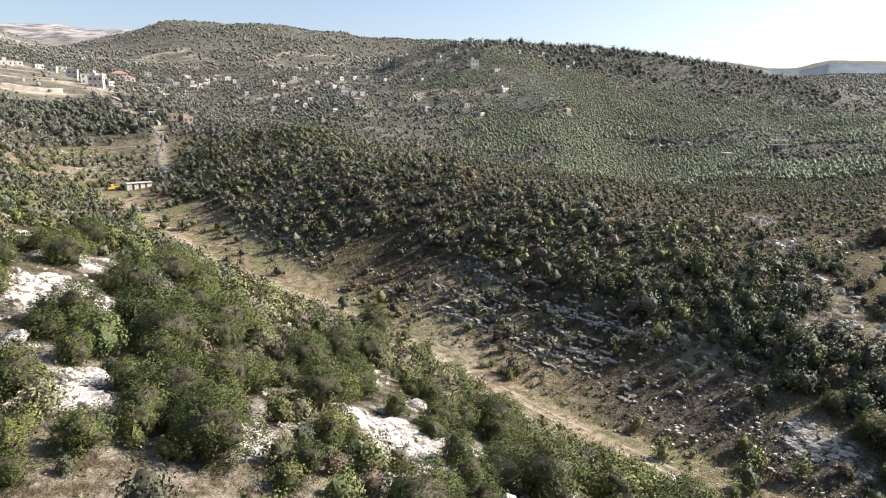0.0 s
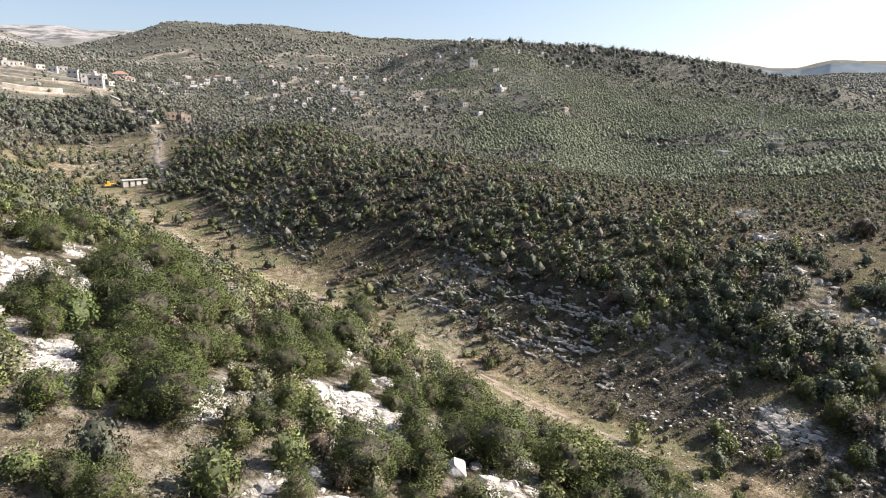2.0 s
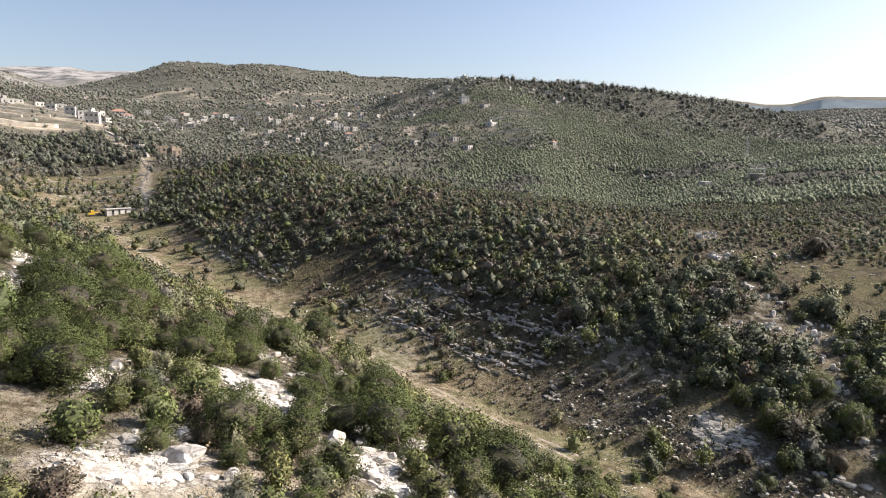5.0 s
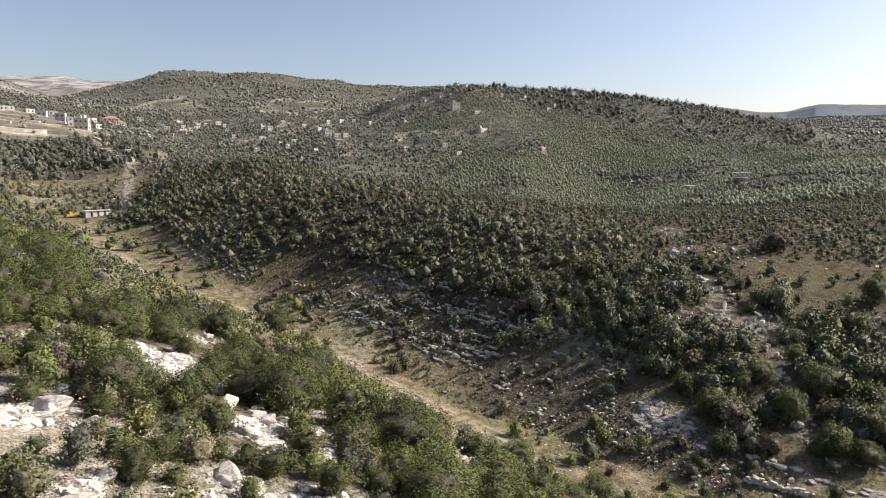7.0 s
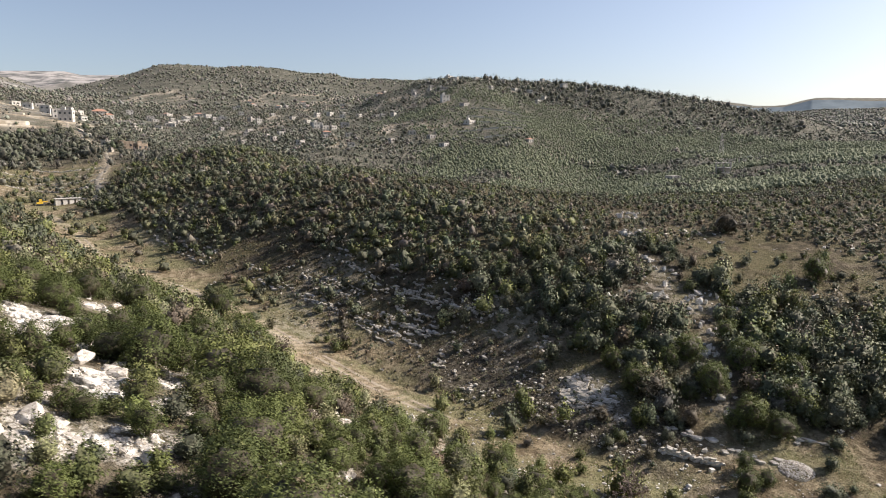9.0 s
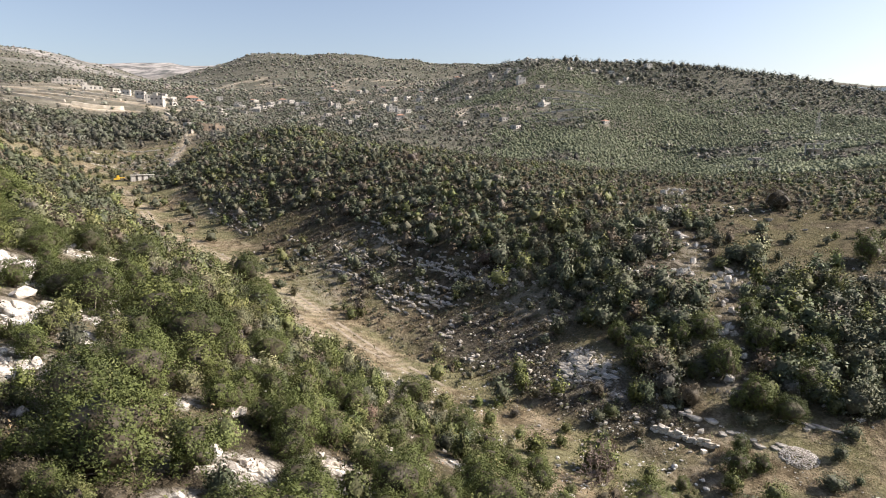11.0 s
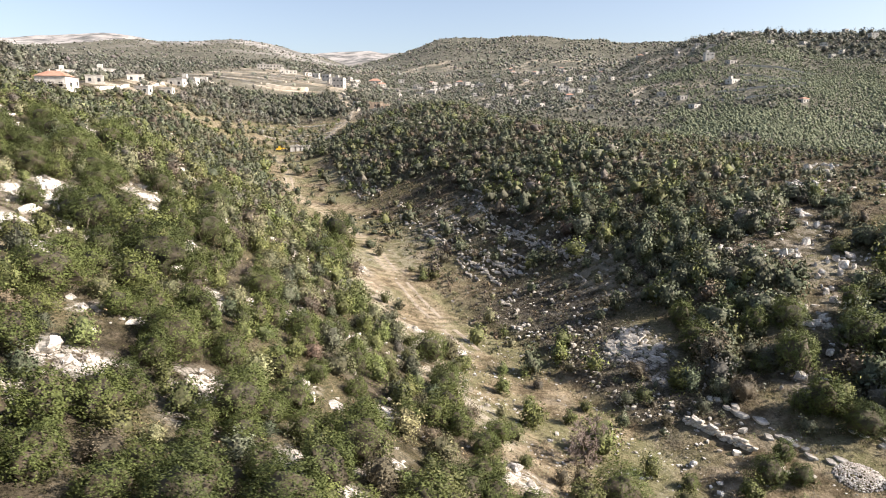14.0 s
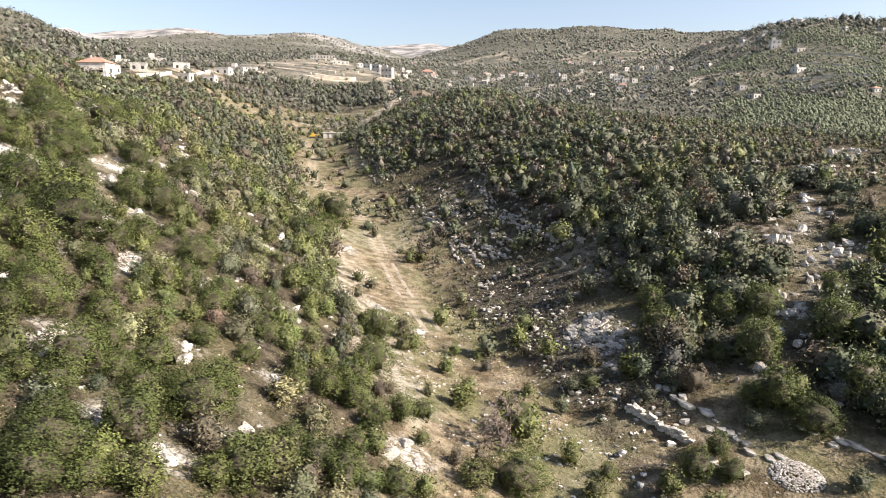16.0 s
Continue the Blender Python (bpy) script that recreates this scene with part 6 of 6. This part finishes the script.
KIND_LABEL = {"w": "small white plastered house with a flat roof among trees", "r": "white house with a red tiled hip roof", "g": "grey stone house with a flat roof on a terrace",
              "c": "unfinished grey concrete house on the ridge", "b": "roofless ruin with broken brown stone walls"}
for px, py, w, h, kind in HOUSES:
    house(px, py, max(w, 5.0), max(h, 2.8), kind, float(g.uniform(15, 65)), KIND_LABEL[kind], "ruin" if kind == "b" else "house")
for px, py, w, h, kind in HAMLET:
    house(px, py, w, h, kind, float(g.uniform(10, 70)), KIND_LABEL[kind])


def mast():
    """The lattice radio mast on the crest."""
    px, py, tall = 179.0, 677.0, 15.0
    base = tagged(new("radio_mast"), "thin grey steel lattice mast on the crest", "mast")
    base.location = (px, py, float(ground(px, py)))
    feet = [Vector((math.cos(a) * 1.2, math.sin(a) * 1.2, -0.5)) for a in (0, 2.1, 4.2)]
    tops = [Vector((v.x * 0.2, v.y * 0.2, tall)) for v in feet]
    for a, b in zip(feet, tops):
        part("leg", soft_mesh("leg", *tube([a, b], [0.14, 0.1], 5), CONCRETE), CONCRETE, base)
    for k in range(6):
        t0, t1 = k / 6, (k + 1) / 6
        for i in range(3):
            a, b = feet[i].lerp(tops[i], t0), feet[(i + 1) % 3].lerp(tops[(i + 1) % 3], t1)
            part("brace", soft_mesh("brace", *tube([a, b], [0.08, 0.08], 4), CONCRETE), CONCRETE, base)


mast()


def pylon():
    """The steel lattice pylon of a power line on the far slope."""
    px, py, tall = PYLON[0], PYLON[1], 17.0
    base = tagged(new("power_pylon"), "grey steel lattice power pylon on the wooded slope", "pylon")
    base.location = (px, py, float(ground(px, py)))
    feet = [Vector((a * 1.6, b * 1.6, -0.5)) for a, b in ((1, 1), (-1, 1), (-1, -1), (1, -1))]
    tops = [Vector((v.x * 0.15, v.y * 0.15, tall)) for v in feet]
    for a, b in zip(feet, tops):
        part("leg", soft_mesh("leg", *tube([a, b], [0.13, 0.09], 5), CONCRETE), CONCRETE, base)
    for k in range(7):
        for i in range(4):
            a, b = feet[i].lerp(tops[i], k / 7), feet[(i + 1) % 4].lerp(tops[(i + 1) % 4], (k + 1) / 7)
            part("brace", soft_mesh("brace", *tube([a, b], [0.07, 0.07], 4), CONCRETE), CONCRETE, base)
    for z, reach in ((11.5, 3.2), (14.0, 2.6), (16.3, 2.0)):
        part("cross_arm", soft_mesh("cross_arm", *tube([(-reach, 0, z), (0, 0, z + 0.35), (reach, 0, z)], [0.06, 0.12, 0.06], 4), CONCRETE), CONCRETE, base)


PYLON = (240.5, 477.8)
pylon()


def red_house():
    """The two-storey white house with a tiled roof, a balcony and a porch, on the left crest."""
    base = house(-127.5, 122.5, 8.4, 4.4, "r", 32, "two-storey white house with a red tiled roof and balcony", "villa", "")
    bm = bmesh.new()
    box(bm, -0.6, -4.6, 2.3, 4.2, -3.2, 2.46)
    deck = part("balcony", bm, PLASTER, base, "white concrete balcony")
    for k in range(7):
        bm = bmesh.new()
        box(bm, -0.55 + k * 0.77, -4.56, 2.46, -0.48 + k * 0.77, -4.5, 3.3)
        part("baluster", bm, PLASTER, deck)
    bm = bmesh.new()
    box(bm, -0.6, -4.58, 3.3, 4.2, -4.48, 3.38)
    part("handrail", bm, PLASTER, deck)
    for k in range(3):
        bm = bmesh.new()
        box(bm, -0.5 + k * 2.2, -4.5, -0.5, -0.25 + k * 2.2, -4.25, 2.3)
        part("column", bm, PLASTER, base)
    bm = bmesh.new()
    box(bm, -1.9, 0.3, 5.0, -1.4, 0.8, 6.8)
    part("chimney", bm, PLASTER, base)


red_house()


def shed():
    """The long low white shed on the terrace, with three openings in front."""
    base = tagged(new("shed"), "long low white shed with dark openings on the terrace", "shed")
    base.matrix_basis = pose(-93.8, 191.2, float(ground(-93.8, 191.2)), 0, 0, 42)
    sides = [(-3.6, 0.9, 3.6, 1.1), (-3.6, -1.1, -3.4, 0.9), (3.4, -1.1, 3.6, 0.9)] + [(-3.4 + k * 1.85, -1.1, -2.1 + k * 1.85, -0.95) for k in range(4)]
    for x0, y0, x1, y1 in sides:
        bm = bmesh.new()
        box(bm, x0, y0, -0.4, x1, y1, 1.7)
        part("wall", bm, PLASTER, base)
    bm = bmesh.new()
    box(bm, -3.8, -1.4, 1.7, 3.8, 1.3, 1.86)
    part("roof", bm, PLASTER, base, "flat white roof")


shed()


def loader():
    """The yellow digger beside the shed."""
    px, py = -99.5, 186.0
    base = tagged(new("digger"), "small yellow digger parked beside the shed", "vehicle")
    base.matrix_basis = pose(px, py, float(ground(px, py)) + 0.05, 0, 0, 40) @ Matrix.Diagonal((0.8, 0.8, 0.8, 1))
    for name, args, mat in (("track", (-1.3, -0.9, 0, 1.3, -0.45, 0.6), PANE), ("track", (-1.3, 0.45, 0, 1.3, 0.9, 0.6), PANE), ("body", (-1.2, -0.8, 0.6, 1.0, 0.8, 1.4), YELLOW), ("cab", (-0.2, -0.7, 1.4, 0.8, 0.2, 2.4), YELLOW), ("arm", (0.8, 0.3, 1.2, 2.9, 0.55, 1.55), YELLOW), ("bucket", (2.6, 0.1, 0.2, 3.1, 0.8, 0.9), PANE)):
        bm = bmesh.new()
        box(bm, *args)
        bmesh.ops.bevel(bm, geom=bm.edges[:], offset=0.06, segments=1, affect="EDGES")
        part(name, bm, mat, base)


loader()


def frame_house():
    """The open concrete frame of a house on the far slope."""
    px, py = 183.0, 343.0
    base = tagged(new("unfinished_house"), "open pale concrete frame of an unfinished house", "house")
    base.matrix_basis = pose(px, py, float(ground(px, py)) + 0.2, 0, 0, -20)
    for z in (0.0, 2.7, 5.3):
        bm = bmesh.new()
        box(bm, -4, -3, z, 4, 3, z + 0.3)
        part("floor_slab", bm, CONCRETE, base)
    for z in (0.3, 3.0):
        for a in (-3.7, 0, 3.7):
            for b in (-2.7, 2.7):
                bm = bmesh.new()
                box(bm, a - 0.2, b - 0.2, z - 0.9 * (z < 1), a + 0.2, b + 0.2, z + 2.5)
                part("column", bm, CONCRETE, base)
    bm = bmesh.new()
    box(bm, -3.5, 1.0, 0.3, 3.5, 1.25, 2.7)
    part("wall", bm, CONCRETE, base)


frame_house()


def bank_wall(name, label, points, tall, thick, material):
    """A retaining wall or cut bank that follows the ground."""
    vs = []
    for qx, qy in points:
        z = float(ground(qx, qy))
        vs += [(qx, qy, z - 1.5), (qx, qy, z + tall), (qx + thick * 0.5, qy + thick, z + tall), (qx + thick * 0.5, qy + thick, z - 1.5)]
    vs = np.array(vs)
    fs = []
    for k in range(len(points) - 1):
        for i in range(4):
            fs.append([k * 4 + i, k * 4 + (i + 1) % 4, k * 4 + 4 + (i + 1) % 4, k * 4 + 4 + i])
    fs += [[0, 3, 2, 1], [len(vs) - 4, len(vs) - 3, len(vs) - 2, len(vs) - 1]]
    return tagged(new(name, mesh_of(name, vs, np.array(fs), material)), label, "wall", "terrace walls")


def line(ax_, ay_, bx_, by_, n=10, sag=0.0):
    return [(ax_ + (bx_ - ax_) * k / n + sag * math.sin(math.pi * k / n), ay_ + (by_ - ay_) * k / n) for k in range(n + 1)]


for k in range(7):
    bank_wall("terrace_wall", "long pale stone wall of a hillside terrace", line(205 + 3 * k, 385 + 9 * k, 250 + 4 * k, 380 + 9 * k, 12, 3), 0.45, 0.5, LIMESTONE)
for k in range(5):
    bank_wall("terrace_wall", "long pale stone wall of a hillside terrace", line(35 + 4 * k, 478 + 22 * k, 85 + 6 * k, 486 + 22 * k, 12, 2), 1.1, 0.6, LIMESTONE)
for k in range(5):
    bank_wall("terrace_wall", "long pale stone wall of a hillside terrace", line(-300 + 6 * k, 330 + 24 * k, -245 + 2 * k, 348 + 24 * k, 12, 2), 1.4, 0.8, PALE_EARTH)
bank_wall("cut_bank", "pale cut earth bank above the lane", [(-129, 287), (-138, 303), (-152, 322), (-170, 341), (-188, 361)], 0.9, 1.2, PALE_EARTH)
bank_wall("cut_bank", "pale cut earth bank below the ridge houses", [(-234, 340), (-227, 344), (-220, 349), (-213, 355)], 2.4, 2.0, PALE_EARTH)
for k, (ax_, ay_) in enumerate(CREST_ROAD[:-1]):
    bx_, by_ = CREST_ROAD[k + 1]
    bank_wall("garden_wall", "pale garden wall along the crest of the slope", line(ax_ + 5, ay_ - 3, ax_ + 0.7 * (bx_ - ax_) + 5, ay_ + 0.7 * (by_ - ay_) - 3, 8, 1.5), 1.1, 0.4, LIMESTONE)
